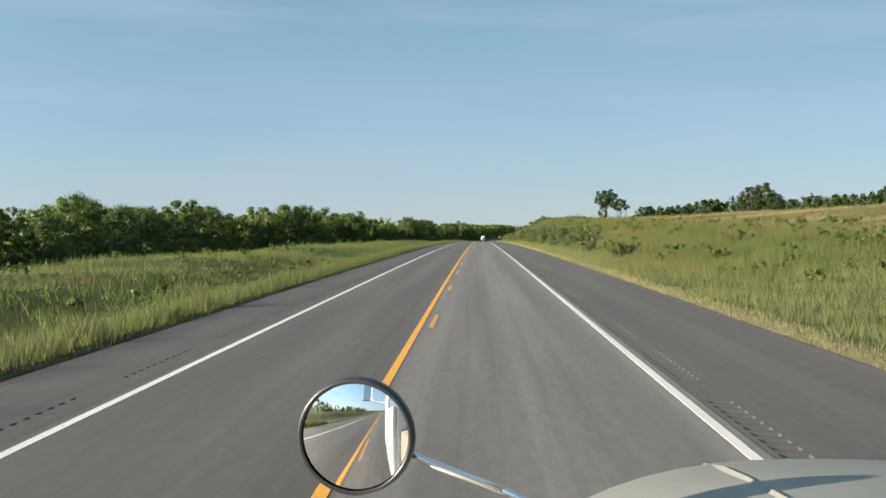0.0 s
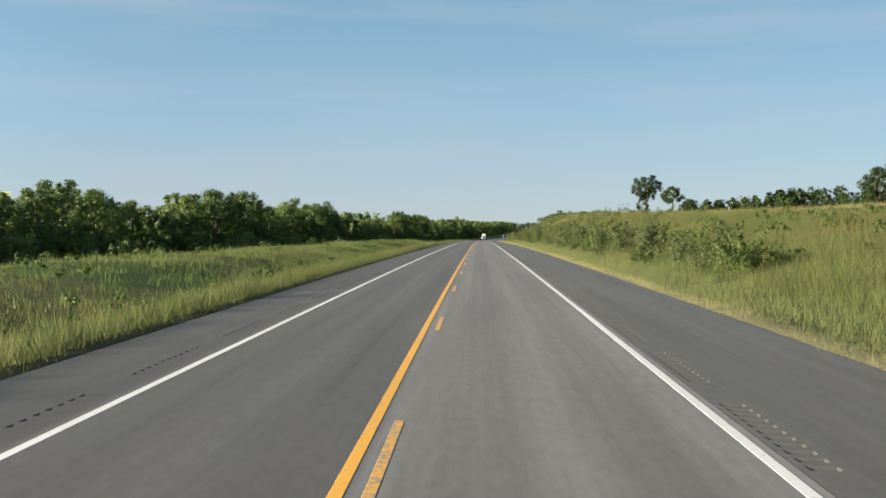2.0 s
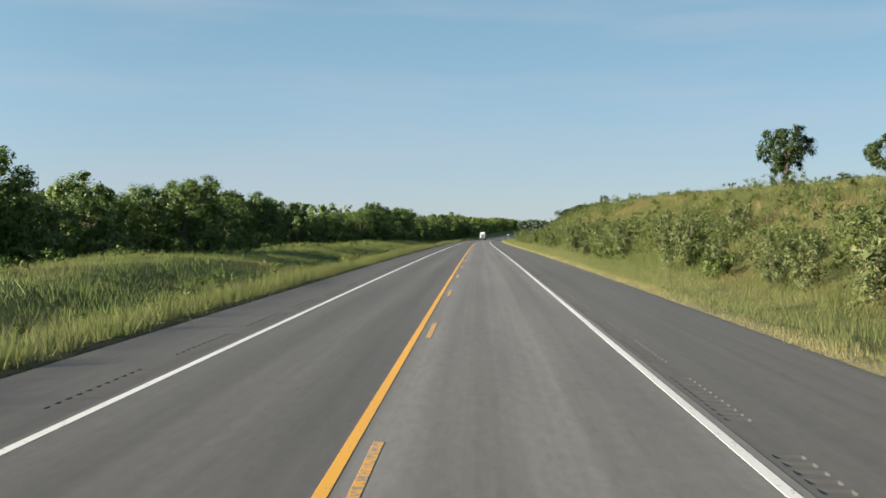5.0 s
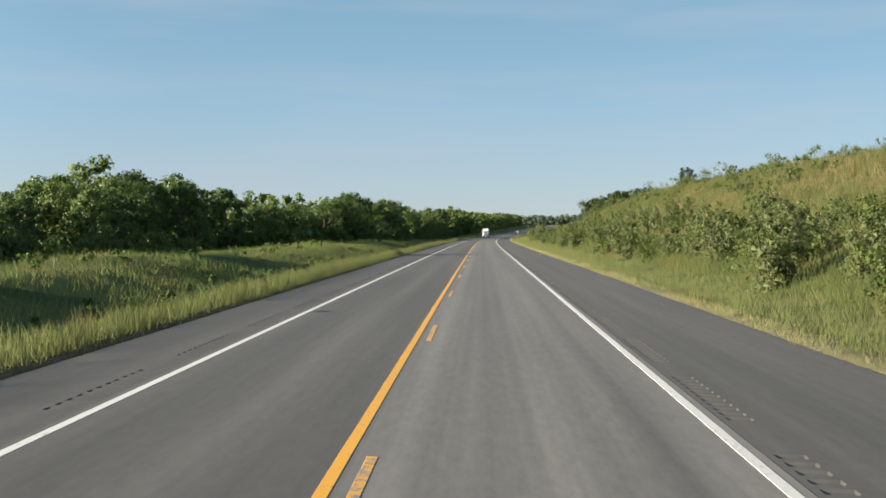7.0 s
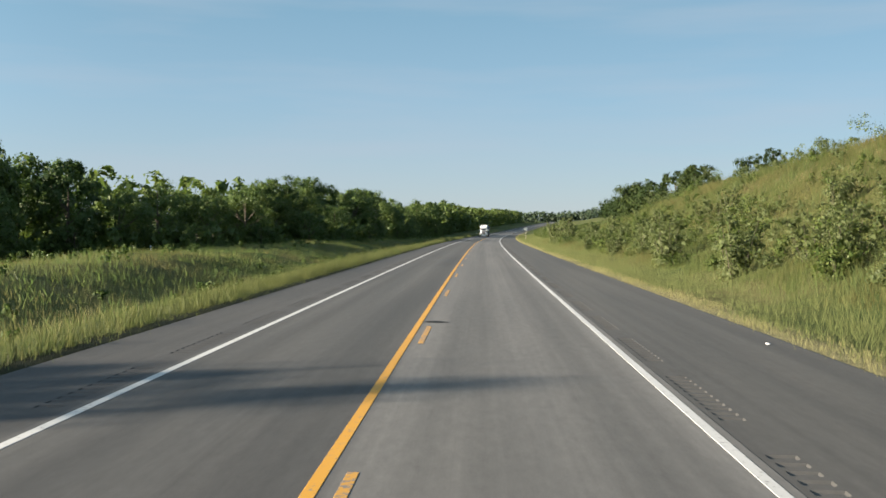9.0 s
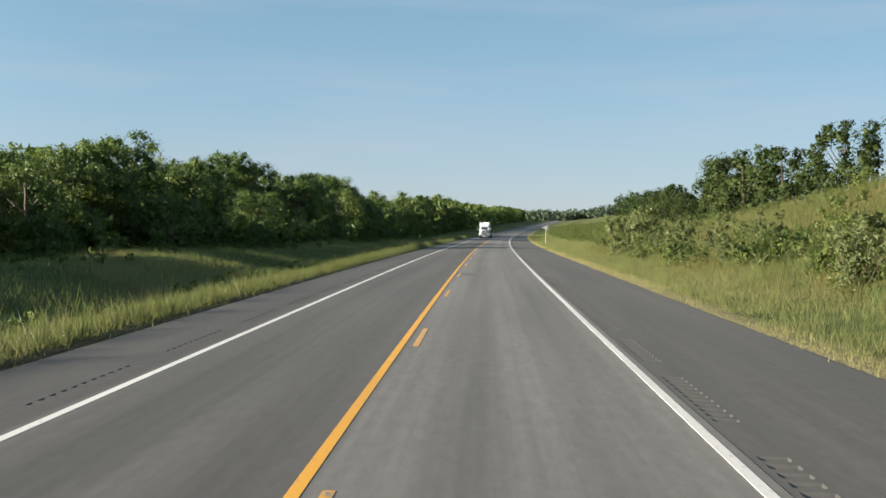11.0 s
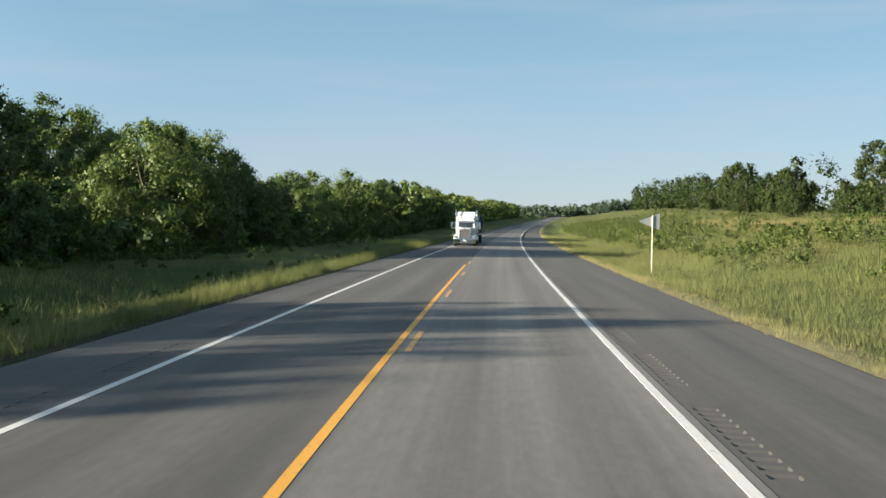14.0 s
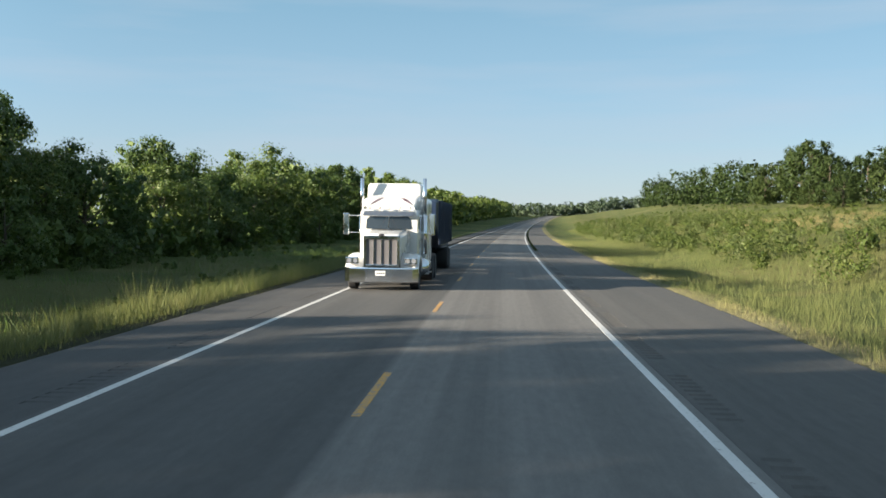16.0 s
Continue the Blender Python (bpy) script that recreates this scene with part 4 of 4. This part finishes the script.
def at_road(s, a, turn=0.0):
    x, y, z, h = [float(v) for v in line_at(s)]
    g = float(line_at(s + 3)[2] - line_at(s - 3)[2]) / 6
    p = spot(s, a, -0.015 * abs(a))
    return Matrix.Translation([float(v) for v in p]) @ Matrix.Rotation(-h + turn, 4, "Z") @ Matrix.Rotation(math.atan(g), 4, "X")


def oncoming_truck():
    root = tagged(new("semi_truck"), "white conventional semi truck with a tall chrome grille and sleeper", "truck")
    # bumper with swept-back ends
    bm = bmesh.new()
    rings = []
    for x, y in ((-1.2, -0.72), (-1.02, -0.93), (-0.5, -0.98), (0.5, -0.98), (1.02, -0.93), (1.2, -0.72)):
        rings.append([(x, y, 0.27), (x, y - 0.015, 0.3), (x, y - 0.015, 0.71), (x, y, 0.75), (x * 0.985, y + 0.09, 0.75), (x * 0.985, y + 0.09, 0.27)])
    bumper = part("bumper", loft(bm, rings), M_CHROME, root, "broad chrome bumper")
    part("number_plate", box(bmesh.new(), (-0.17, -1.012, 0.50), (0.15, -0.998, 0.65), 0.004), plain("plate_white", (0.75, 0.75, 0.72), 0.5), bumper, "white plate with plain bars")
    for i in range(4):
        part("plate_bar", box(bmesh.new(), (-0.13 + i * 0.068, -1.017, 0.545), (-0.085 + i * 0.068, -1.012, 0.605)), M_FRAME, bumper)
    # grille
    bm = bmesh.new()
    for lo, hi in (((-0.58, -0.86, 0.76), (-0.50, -0.70, 1.78)), ((0.50, -0.86, 0.76), (0.58, -0.70, 1.78)), ((-0.5, -0.86, 1.66), (0.5, -0.70, 1.78)), ((-0.5, -0.86, 0.76), (0.5, -0.70, 0.85))):
        box(bm, lo, hi, 0.015)
    grille = part("grille", bm, M_CHROME, root, "chrome grille surround")
    part("grille_screen", box(bmesh.new(), (-0.5, -0.81, 0.85), (0.5, -0.77, 1.66)), M_MESH, grille, "grey mesh screen")
    for x in (-0.25, 0, 0.25):
        part("grille_bar", box(bmesh.new(), (x - 0.014, -0.845, 0.85), (x + 0.014, -0.8, 1.66), 0.004), M_CHROME, grille)
    bm = bmesh.new()
    bmesh.ops.create_uvsphere(bm, u_segments=14, v_segments=8, radius=1, matrix=Matrix.Translation((0, -0.87, 1.80)) @ Matrix.Diagonal((0.1, 0.025, 0.045, 1)))
    part("badge", bm, M_FRAME, grille, "dark oval badge", True)
    # hood, fenders
    rings = [slab(-0.78, 0.56, 0.8, 1.76, 0.10), slab(-0.3, 0.62, 0.8, 1.84, 0.14), slab(0.4, 0.68, 0.8, 1.93, 0.16), slab(1.02, 0.74, 0.8, 1.98, 0.16)]
    part("hood", loft(bmesh.new(), rings), M_CAB, root, "long white hood", True)
    for sx in (-1, 1):
        rings = []
        for k in range(13):
            w = math.pi * (0.04 + 0.92 * k / 12)
            y, z = -0.68 * math.cos(w) * 1.05, 0.55 + 0.62 * math.sin(w)
            o = (y * 0.86, 0.5 + 0.52 * math.sin(w))
            rings.append([(sx * 0.6, y, z + 0.05), (sx * 1.06, y, z + 0.02), (sx * 1.2, y * 0.98, z - 0.08), (sx * 1.2, o[0], o[1]), (sx * 0.6, o[0], o[1])])
        part("fender", loft(bmesh.new(), rings), M_CAB, root, "white wheel fender", True)
        pod = part("headlight", box(bmesh.new(), (sx * 0.95 - 0.21, -0.83, 0.86), (sx * 0.95 + 0.21, -0.55, 1.08), 0.03), M_CHROME, root, "chrome double headlight pod")
        for dx in (-0.1, 0.1):
            bm = bmesh.new()
            rod(bm, (sx * 0.95 + dx, -0.845, 0.97), (sx * 0.95 + dx, -0.82, 0.97), 0.075, sides=16)
            part("lens", bm, M_LAMP, pod)
    # cab
    rings = [slab(1.0, 0.98, 0.75, 2.52, 0.12), slab(1.25, 1.02, 0.7, 2.66, 0.14), slab(2.3, 1.04, 0.7, 2.7, 0.14)]
    cab = part("cab", loft(bmesh.new(), rings), M_CAB, root, "white cab")
    for sx in (-1, 1):
        bm = bmesh.new()
        loft(bm, [[(sx * 0.02, 0.93, 1.99), (sx * 0.78, 0.98, 1.99), (sx * 0.76, 1.01, 2.47), (sx * 0.02, 0.97, 2.47)],
                  [(sx * 0.02, 0.98, 1.99), (sx * 0.78, 1.03, 1.99), (sx * 0.76, 1.06, 2.47), (sx * 0.02, 1.02, 2.47)]])
        part("windscreen", bm, M_GLASS_D, cab, "dark windscreen half")
        part("side_window", box(bmesh.new(), (sx * 1.03 - 0.02, 1.3, 1.95), (sx * 1.03 + 0.02, 2.05, 2.45), 0.01), M_GLASS_D, cab, "dark door window")
        part("door_handle", box(bmesh.new(), (sx * 1.045 - 0.015, 1.95, 1.6), (sx * 1.045 + 0.015, 2.12, 1.64), 0.005), M_CHROME, cab)
    bm = bmesh.new()
    loft(bm, [[(-0.86, 0.80, 2.44), (0.86, 0.80, 2.44), (0.88, 1.05, 2.60), (-0.88, 1.05, 2.60)], [(-0.86, 0.81, 2.42), (0.86, 0.81, 2.42), (0.88, 1.06, 2.57), (-0.88, 1.06, 2.57)]])
    part("sun_visor", bm, M_DULL, cab, "grey steel sun visor")
    for x in (-0.7, -0.35, 0, 0.35, 0.7):
        bm = bmesh.new()
        rod(bm, (x, 1.05, 2.69), (x, 1.22, 2.71), 0.035, 0.05, 12)
        part("marker_light", bm, M_AMBER, cab)
    for sx in (-1, 1):
        for y0 in (0.975,):
            bm = bmesh.new()
            rod(bm, (sx * 0.3, 0.955, 2.01), (sx * 0.12, 0.965, 2.32), 0.008, sides=6)
            part("wiper", bm, M_FRAME, cab)
    # sleeper with roof fairing
    rings = [slab(2.28, 1.16, 0.7, 2.75, 0.16), slab(2.5, 1.2, 0.7, 3.05, 0.22), slab(3.0, 1.21, 0.7, 3.12, 0.2), slab(4.25, 1.21, 0.7, 3.12, 0.16)]
    sleeper = part("sleeper", loft(bmesh.new(), rings), M_CAB, root, "white sleeper box")
    rings = [slab(1.5, 0.84, 2.62, 2.76, 0.06), slab(1.95, 0.92, 2.62, 3.06, 0.14), slab(2.42, 0.95, 2.62, 3.2, 0.12), slab(2.5, 0.95, 2.62, 3.58, 0.1), slab(2.6, 0.95, 2.62, 3.62, 0.1), slab(4.2, 0.95, 2.62, 3.62, 0.1)]
    fairing = part("roof_fairing", loft(bmesh.new(), rings), M_CAB, root, "white roof fairing with mauve stripes")
    for sx, n0 in ((-1, 9), (1, 6)):
        bm = bmesh.new()
        low, high = [], []
        for k in range(n0):
            u = k / (n0 - 1)
            x = sx * (0.80 - 0.55 * u)
            y = 1.52 + 0.47 * u
            z = 2.76 + 0.29 * u + 0.03
            low.append((x, y, z))
            high.append((x - sx * 0.02, y + 0.13 * math.sin(math.pi * u) + 0.01, z + 0.10 * math.sin(math.pi * u) + 0.005))
        rows = [[bm.verts.new(p) for p in r] for r in (low, high)]
        for i in range(n0 - 1):
            bm.faces.new((rows[0][i], rows[0][i + 1], rows[1][i + 1], rows[1][i]))
        bmesh.ops.solidify(bm, geom=bm.faces[:], thickness=0.012)
        part("stripe", bm, M_SWOOSH, fairing, "curved mauve stripe")
    for sx in (-1, 1):
        bm = bmesh.new()
        rod(bm, (sx * 1.12, 2.2, 1.1), (sx * 1.12, 2.2, 2.5), 0.095, sides=16)
        rod(bm, (sx * 1.12, 2.2, 2.5), (sx * 1.12, 2.2, 3.78), 0.068, sides=16)
        part("exhaust_pipe", bm, M_CHROME, root, "tall chrome exhaust stack", True)
        mirror = part("side_mirror", box(bmesh.new(), (sx * 1.48 - 0.1, 0.98, 1.78), (sx * 1.48 + 0.1, 1.06, 2.52), 0.025), M_CHROME, root, "tall chrome mirror")
        for z in (1.86, 2.44):
            bm = bmesh.new()
            rod(bm, (sx * 1.0, 1.15, z), (sx * 1.45, 1.04, z), 0.014, sides=8)
            part("bracket", bm, M_CHROME, mirror)
        bm = bmesh.new()
        rod(bm, (sx * 0.98, 1.35, 0.66), (sx * 0.98, 3.3, 0.66), 0.33, sides=22)
        tank = part("fuel_tank", bm, M_CHROME, root, "round polished fuel tank", True)
        for y in (1.7, 2.9):
            part("step", box(bmesh.new(), (sx * 1.24 - 0.09, y - 0.22, 0.42), (sx * 1.24 + 0.09, y + 0.22, 0.46), 0.005), M_DULL, tank)
        wheel(root, sx * 1.02, 0.0, 0.51, 0.29)
        for y in (5.0, 6.3):
            wheel(root, sx * 0.93, y, 0.51, 0.6)
            bm = bmesh.new()
            part("mud_flap", box(bm, (sx * 0.93 - 0.3, y + 0.56, 0.2), (sx * 0.93 + 0.3, y + 0.575, 0.85)), M_FRAME, root)
    bm = bmesh.new()
    for sx in (-1, 1):
        box(bm, (sx * 0.42 - 0.05, -0.6, 0.62), (sx * 0.42 + 0.05, 7.0, 0.9))
    for y in (-0.3, 1.5, 3.4, 5.0, 6.3, 6.95):
        box(bm, (-0.37, y - 0.08, 0.65), (0.37, y + 0.08, 0.87))
    box(bm, (-1.0, -0.1, 0.42), (1.0, 0.1, 0.6))
    for y in (5.0, 6.3):
        box(bm, (-0.7, y - 0.08, 0.42), (0.7, y + 0.08, 0.62))
    part("chassis", bm, M_FRAME, root, "dark ladder frame and axles")
    root.matrix_basis = at_road(605.0, -2.12)


def trailer():
    root = tagged(new("semi_trailer"), "dark blue hopper trailer coupled behind the white truck", "trailer")
    rings = [slab(7.2, 1.15, 2.1, 3.1, 0.1), slab(7.6, 1.22, 1.7, 3.2, 0.1), slab(9.5, 1.24, 1.15, 3.2, 0.1), slab(14.5, 1.24, 1.15, 3.2, 0.1), slab(16.8, 1.22, 1.7, 3.2, 0.1)]
    body = part("body", loft(bmesh.new(), rings), M_BLUE, root, "dark blue steel hopper")
    for sx in (-1, 1):
        for y in np.arange(7.9, 16.6, 1.15):
            part("rib", box(bmesh.new(), (sx * 1.27 - 0.05, y - 0.05, 1.3), (sx * 1.27 + 0.05, y + 0.05, 3.16), 0.01), M_BLUE, body)
        for y in (14.3, 15.6):
            wheel(root, sx * 0.95, y, 0.51, 0.6, False)
        part("landing_leg", box(bmesh.new(), (sx * 0.75 - 0.07, 9.2, 0.3), (sx * 0.75 + 0.07, 9.36, 1.3), 0.01), M_FRAME, root)
        part("ladder_rail", box(bmesh.new(), (sx * 0.25 - 0.02, 7.05, 1.3), (sx * 0.25 + 0.02, 7.1, 3.4), 0.004), M_DULL, body)
    for z in np.arange(1.5, 3.3, 0.3):
        part("ladder_rung", box(bmesh.new(), (-0.25, 7.06, z), (0.25, 7.09, z + 0.03)), M_DULL, body)
    bm = bmesh.new()
    for sx in (-1, 1):
        box(bm, (sx * 0.5 - 0.06, 6.0, 1.02), (sx * 0.5 + 0.06, 16.9, 1.2))
    for y in (6.1, 9.3, 12, 14.3, 15.6, 16.8):
        box(bm, (-0.8, y - 0.07, 1.0), (0.8, y + 0.07, 1.14))
    for y in (14.3, 15.6):
        box(bm, (-0.7, y - 0.08, 0.42), (0.7, y + 0.08, 0.6))
        box(bm, (-0.56, y - 0.05, 0.55), (-0.44, y + 0.05, 1.05))
        box(bm, (0.44, y - 0.05, 0.55), (0.56, y + 0.05, 1.05))
    box(bm, (-0.5, 4.6, 0.92), (0.5, 6.2, 1.03))
    part("underframe", bm, M_FRAME, root)
    root.matrix_basis = at_road(605.0, -2.12)


def own_truck():
    """The hauling truck's nose, as it stands at the start of the drive."""
    root = tagged(new("truck_nose"), "pale grey truck hood with fenders and a round chrome-armed mirror", "truck")
    cx = 0.95

    def across(y, half, z, drop, fall):
        pts = []
        for k in range(17):
            u = -1 + k / 8
            pts.append((cx + half * u, y - fall * u ** 4, z - drop * abs(u) ** 2.6))
        return pts + [(cx + half, y, 0.75), (cx - half, y, 0.75)]

    bm = bmesh.new()
    loft(bm, [across(0.75, 0.92, 1.74, 0.16, 0.0), across(1.5, 0.87, 1.66, 0.15, 0.0), across(2.1, 0.82, 1.59, 0.15, 0.03), across(2.5, 0.78, 1.53, 0.16, 0.08), across(2.66, 0.76, 1.47, 0.2, 0.12), across(2.74, 0.74, 1.32, 0.25, 0.14)])
    hood = part("hood", bm, M_HOOD, root, "pale grey hood with a raised crease", True)
    for sx in (-1, 1):
        bm = bmesh.new()
        rows = []
        for k in range(9):
            y = 0.85 + 1.72 * k / 8
            x = cx + sx * (0.34 - 0.03 * k / 8)
            z = float(np.interp(y, [0.75, 1.5, 2.1, 2.5, 2.66], [1.74, 1.66, 1.59, 1.53, 1.47])) - 0.15 * 0.4 ** 2.6
            rows.append([(x - 0.02, y, z - 0.01), (x, y, z + 0.008), (x + 0.02, y, z - 0.01)])
        loft(bm, rows)
        part("crease", bm, M_HOOD, hood)
        rings = []
        for k in range(13):
            w = math.pi * (0.02 + 0.96 * k / 12)
            y, z = 1.75 - 0.97 * math.cos(w), 0.5 + 0.82 * math.sin(w)
            o = (1.75 - 0.85 * math.cos(w), 0.48 + 0.7 * math.sin(w))
            rings.append([(cx + sx * 0.68, y, z + 0.04), (cx + sx * 1.05, y, z), (cx + sx * 1.2, y, z - 0.1), (cx + sx * 1.2, o[0], o[1] - 0.02), (cx + sx * 0.68, o[0], o[1])])
        part("fender", loft(bmesh.new(), rings), M_CAB, root, "pale rounded wheel fender", True)
        wh = wheel(root, sx * 1.02, 1.9, 0.51, 0.29)
        wh.matrix_basis = Matrix.Translation((cx, 0, 0))
    part("bumper", box(bmesh.new(), (cx - 1.2, 2.72, 0.3), (cx + 1.2, 2.9, 0.72), 0.04), M_CHROME, root, "chrome bumper")
    bm = bmesh.new()
    for sx in (-1, 1):
        box(bm, (cx + sx * 0.42 - 0.05, 0.4, 0.6), (cx + sx * 0.42 + 0.05, 2.75, 0.85))
    box(bm, (cx - 1.0, 1.8, 0.42), (cx + 1.0, 2.0, 0.6))
    part("chassis", bm, M_FRAME, root)
    # round convex mirror on a bent arm; it faces back towards the cab
    c, r = Vector((-0.23, 1.69, 1.768)), 0.106
    face = Vector((-0.074, -0.997, -0.03)).normalized()
    q = Matrix.Translation(c) @ face.to_track_quat("Z", "Y").to_matrix().to_4x4()
    bm = bmesh.new()
    n = 48
    prof = [(0.965, 0.006), (1.0, 0.009), (1.05, 0.004), (1.07, -0.012), (1.03, -0.03), (0.8, -0.055), (0.3, -0.07), (0.02, -0.072)]
    rings = [[tuple(q @ Vector((r * k * math.cos(6.2832 * i / n), r * k * math.sin(6.2832 * i / n), z))) for i in range(n)] for k, z in prof]
    loft(bm, rings, False)
    mirror = part("mirror", bm, M_BLACK, root, "round black-rimmed mirror housing", True)
    bm = bmesh.new()
    R = 0.42
    prof = [(k, math.sqrt(R * R - (r * k) ** 2) - math.sqrt(R * R - r * r) + 0.001) for k in (1.0, 0.9, 0.75, 0.6, 0.45, 0.3, 0.15, 0.01)]
    loft(bm, [[tuple(q @ Vector((r * k * math.cos(6.2832 * i / n), r * k * math.sin(6.2832 * i / n), z))) for i in range(n)] for k, z in prof], False)
    part("mirror_glass", bm, M_MIRROR, mirror, "convex mirror glass", True)
    bm = bmesh.new()
    rod(bm, c + Vector((0.02, 0.03, -0.01)), (0.045, 1.74, 1.655), 0.008, sides=12)
    rod(bm, (0.045, 1.74, 1.655), (0.22, 1.80, 1.56), 0.008, sides=12)
    part("mirror_arm", bm, M_CHROME, mirror, "polished steel arm", True)
    # cab side and its tall mirror, which the round mirror shows
    door = part("door", box(bmesh.new(), (-0.06, -1.7, 0.75), (-0.02, 0.74, 1.86), 0.012), M_CAB, root, "white cab door")
    part("door_panel", box(bmesh.new(), (-0.058, -1.7, 1.864), (-0.022, -0.2, 2.85), 0.012), M_CAB, door, "white upper cab side")
    part("cowl", box(bmesh.new(), (-0.015, 0.70, 0.75), (1.92, 0.745, 1.84), 0.012), M_CAB, root, "pale cowl under the windscreen")
    tall = part("side_mirror", box(bmesh.new(), (-0.56, -0.14, 2.0), (-0.38, -0.06, 2.5), 0.025), M_CHROME, root, "tall chrome mirror")
    for z in (2.05, 2.45):
        bm = bmesh.new()
        rod(bm, (-0.05, -0.3, z - 0.1), (-0.44, -0.12, z), 0.01, sides=8)
        part("bracket", bm, M_CHROME, tall)
    root.matrix_basis = Matrix.Translation((1.269, 0.0, 0.0))


own_truck()
oncoming_truck()
trailer()

# ---- roadside things ----
M_SIGN = plain("bare_aluminium", (0.4, 0.42, 0.43), 0.4, 0.7, 0.3, 4)
M_POST = plain("pale_post", (0.62, 0.58, 0.48), 0.6, 0, 0.35, 6)


def pennant():
    root = tagged(new("road_sign"), "bare metal back of a pennant sign on a pale post", "road sign")
    part("post", box(bmesh.new(), (-0.027, -0.03, -0.4), (0.027, 0.03, 3.2), 0.006), M_POST, root)
    bm = bmesh.new()
    rows = []
    for y in (0.05, 0.056):
        rows.append([(0.4, y, 2.42), (0.4, y, 3.25), (0.37, y, 3.28), (-0.67, y, 2.9), (-0.71, y, 2.85), (-0.67, y, 2.8), (0.37, y, 2.39)])
    part("panel", loft(bm, rows), M_SIGN, root, "triangular bare metal panel")
    for z in (2.55, 3.0):
        bm = bmesh.new()
        rod(bm, (0, 0.06, z), (0, -0.055, z), 0.012, sides=8)
        part("bolt", bm, M_DULL, root)
    root.matrix_basis = Matrix.Translation(on_ground(560, 10.24)) @ Matrix.Rotation(-0.03, 4, "Z")


def marker_post(s, a, h, label):
    root = tagged(new("marker_post"), label, "post")
    part("post", box(bmesh.new(), (-0.05, -0.015, -0.3), (0.05, 0.015, h), 0.004), M_POST, root)
    part("reflector", box(bmesh.new(), (-0.045, -0.022, h - 0.28), (0.045, -0.016, h - 0.08)), M_SIGN, root, "grey reflector plate")
    root.matrix_basis = Matrix.Translation(on_ground(s, a))


pennant()
marker_post(652, -6.7, 1.0, "slim pale marker post beside the shoulder")
marker_post(420, -33, 1.5, "slim pale marker post in rough grass")

# crumpled litter at the pavement's edge
bm = bmesh.new()
bmesh.ops.create_icosphere(bm, subdivisions=2, radius=0.065)
for v in bm.verts:
    v.co *= 0.7 + 0.5 * noise.noise(v.co * 14)
    v.co.z *= 0.45
ob = part("litter", bm, plain("white_paper", (0.8, 0.8, 0.78), 0.7))
tagged(ob, "crumpled white paper litter on the shoulder", "litter")
ob.matrix_basis = Matrix.Translation([float(v) for v in spot(346, 7.18, -0.09)])

# dark tar patches on the lanes
M_TAR = plain("tar_patch", (0.035, 0.034, 0.033), 0.7, 0, 0.5, 12)
rng = np.random.RandomState(3)
for s, a, w in ((348.5, 0.35, 0.32), (443, 0.5, 0.6), (279, -3.0, 0.25), (398, -1.6, 0.3)):
    bm = bmesh.new()
    c = spot(s, a, 0.0065 - 0.015 * abs(a))
    ring = []
    for k in range(18):
        t = 6.2832 * k / 18
        d = rng.uniform(0.75, 1.1)
        aa, ss = a + w * d * math.cos(t), s + 0.22 * d * math.sin(t)
        ring.append(bm.verts.new([float(v) for v in spot(ss, aa, 0.0065 - 0.015 * abs(aa))]))
    bm.faces.new(ring)
    bmesh.ops.solidify(bm, geom=bm.faces[:], thickness=0.004)
    part("tar_patch", bm, M_TAR, road, "dark tar patch")

# pale broken joint across the oncoming lane
bm = bmesh.new()
rows = []
for k in range(25):
    aa = -3.2 + 3.05 * k / 24
    ss, w = 490.6 + 0.12 * math.sin(3.1 * aa) + rng.uniform(-0.03, 0.03), rng.uniform(0.02, 0.09)
    rows.append([bm.verts.new([float(v) for v in spot(ss + d, aa, 0.0065 - 0.015 * abs(aa))]) for d in (-w, w)])
for p, q in zip(rows, rows[1:]):
    bm.faces.new((p[0], q[0], q[1], p[1]))
bmesh.ops.solidify(bm, geom=bm.faces[:], thickness=0.004)
part("lane_joint", bm, plain("pale_joint", (0.2, 0.19, 0.175), 0.9, 0, 0.6, 9), road, "pale worn joint in the asphalt")
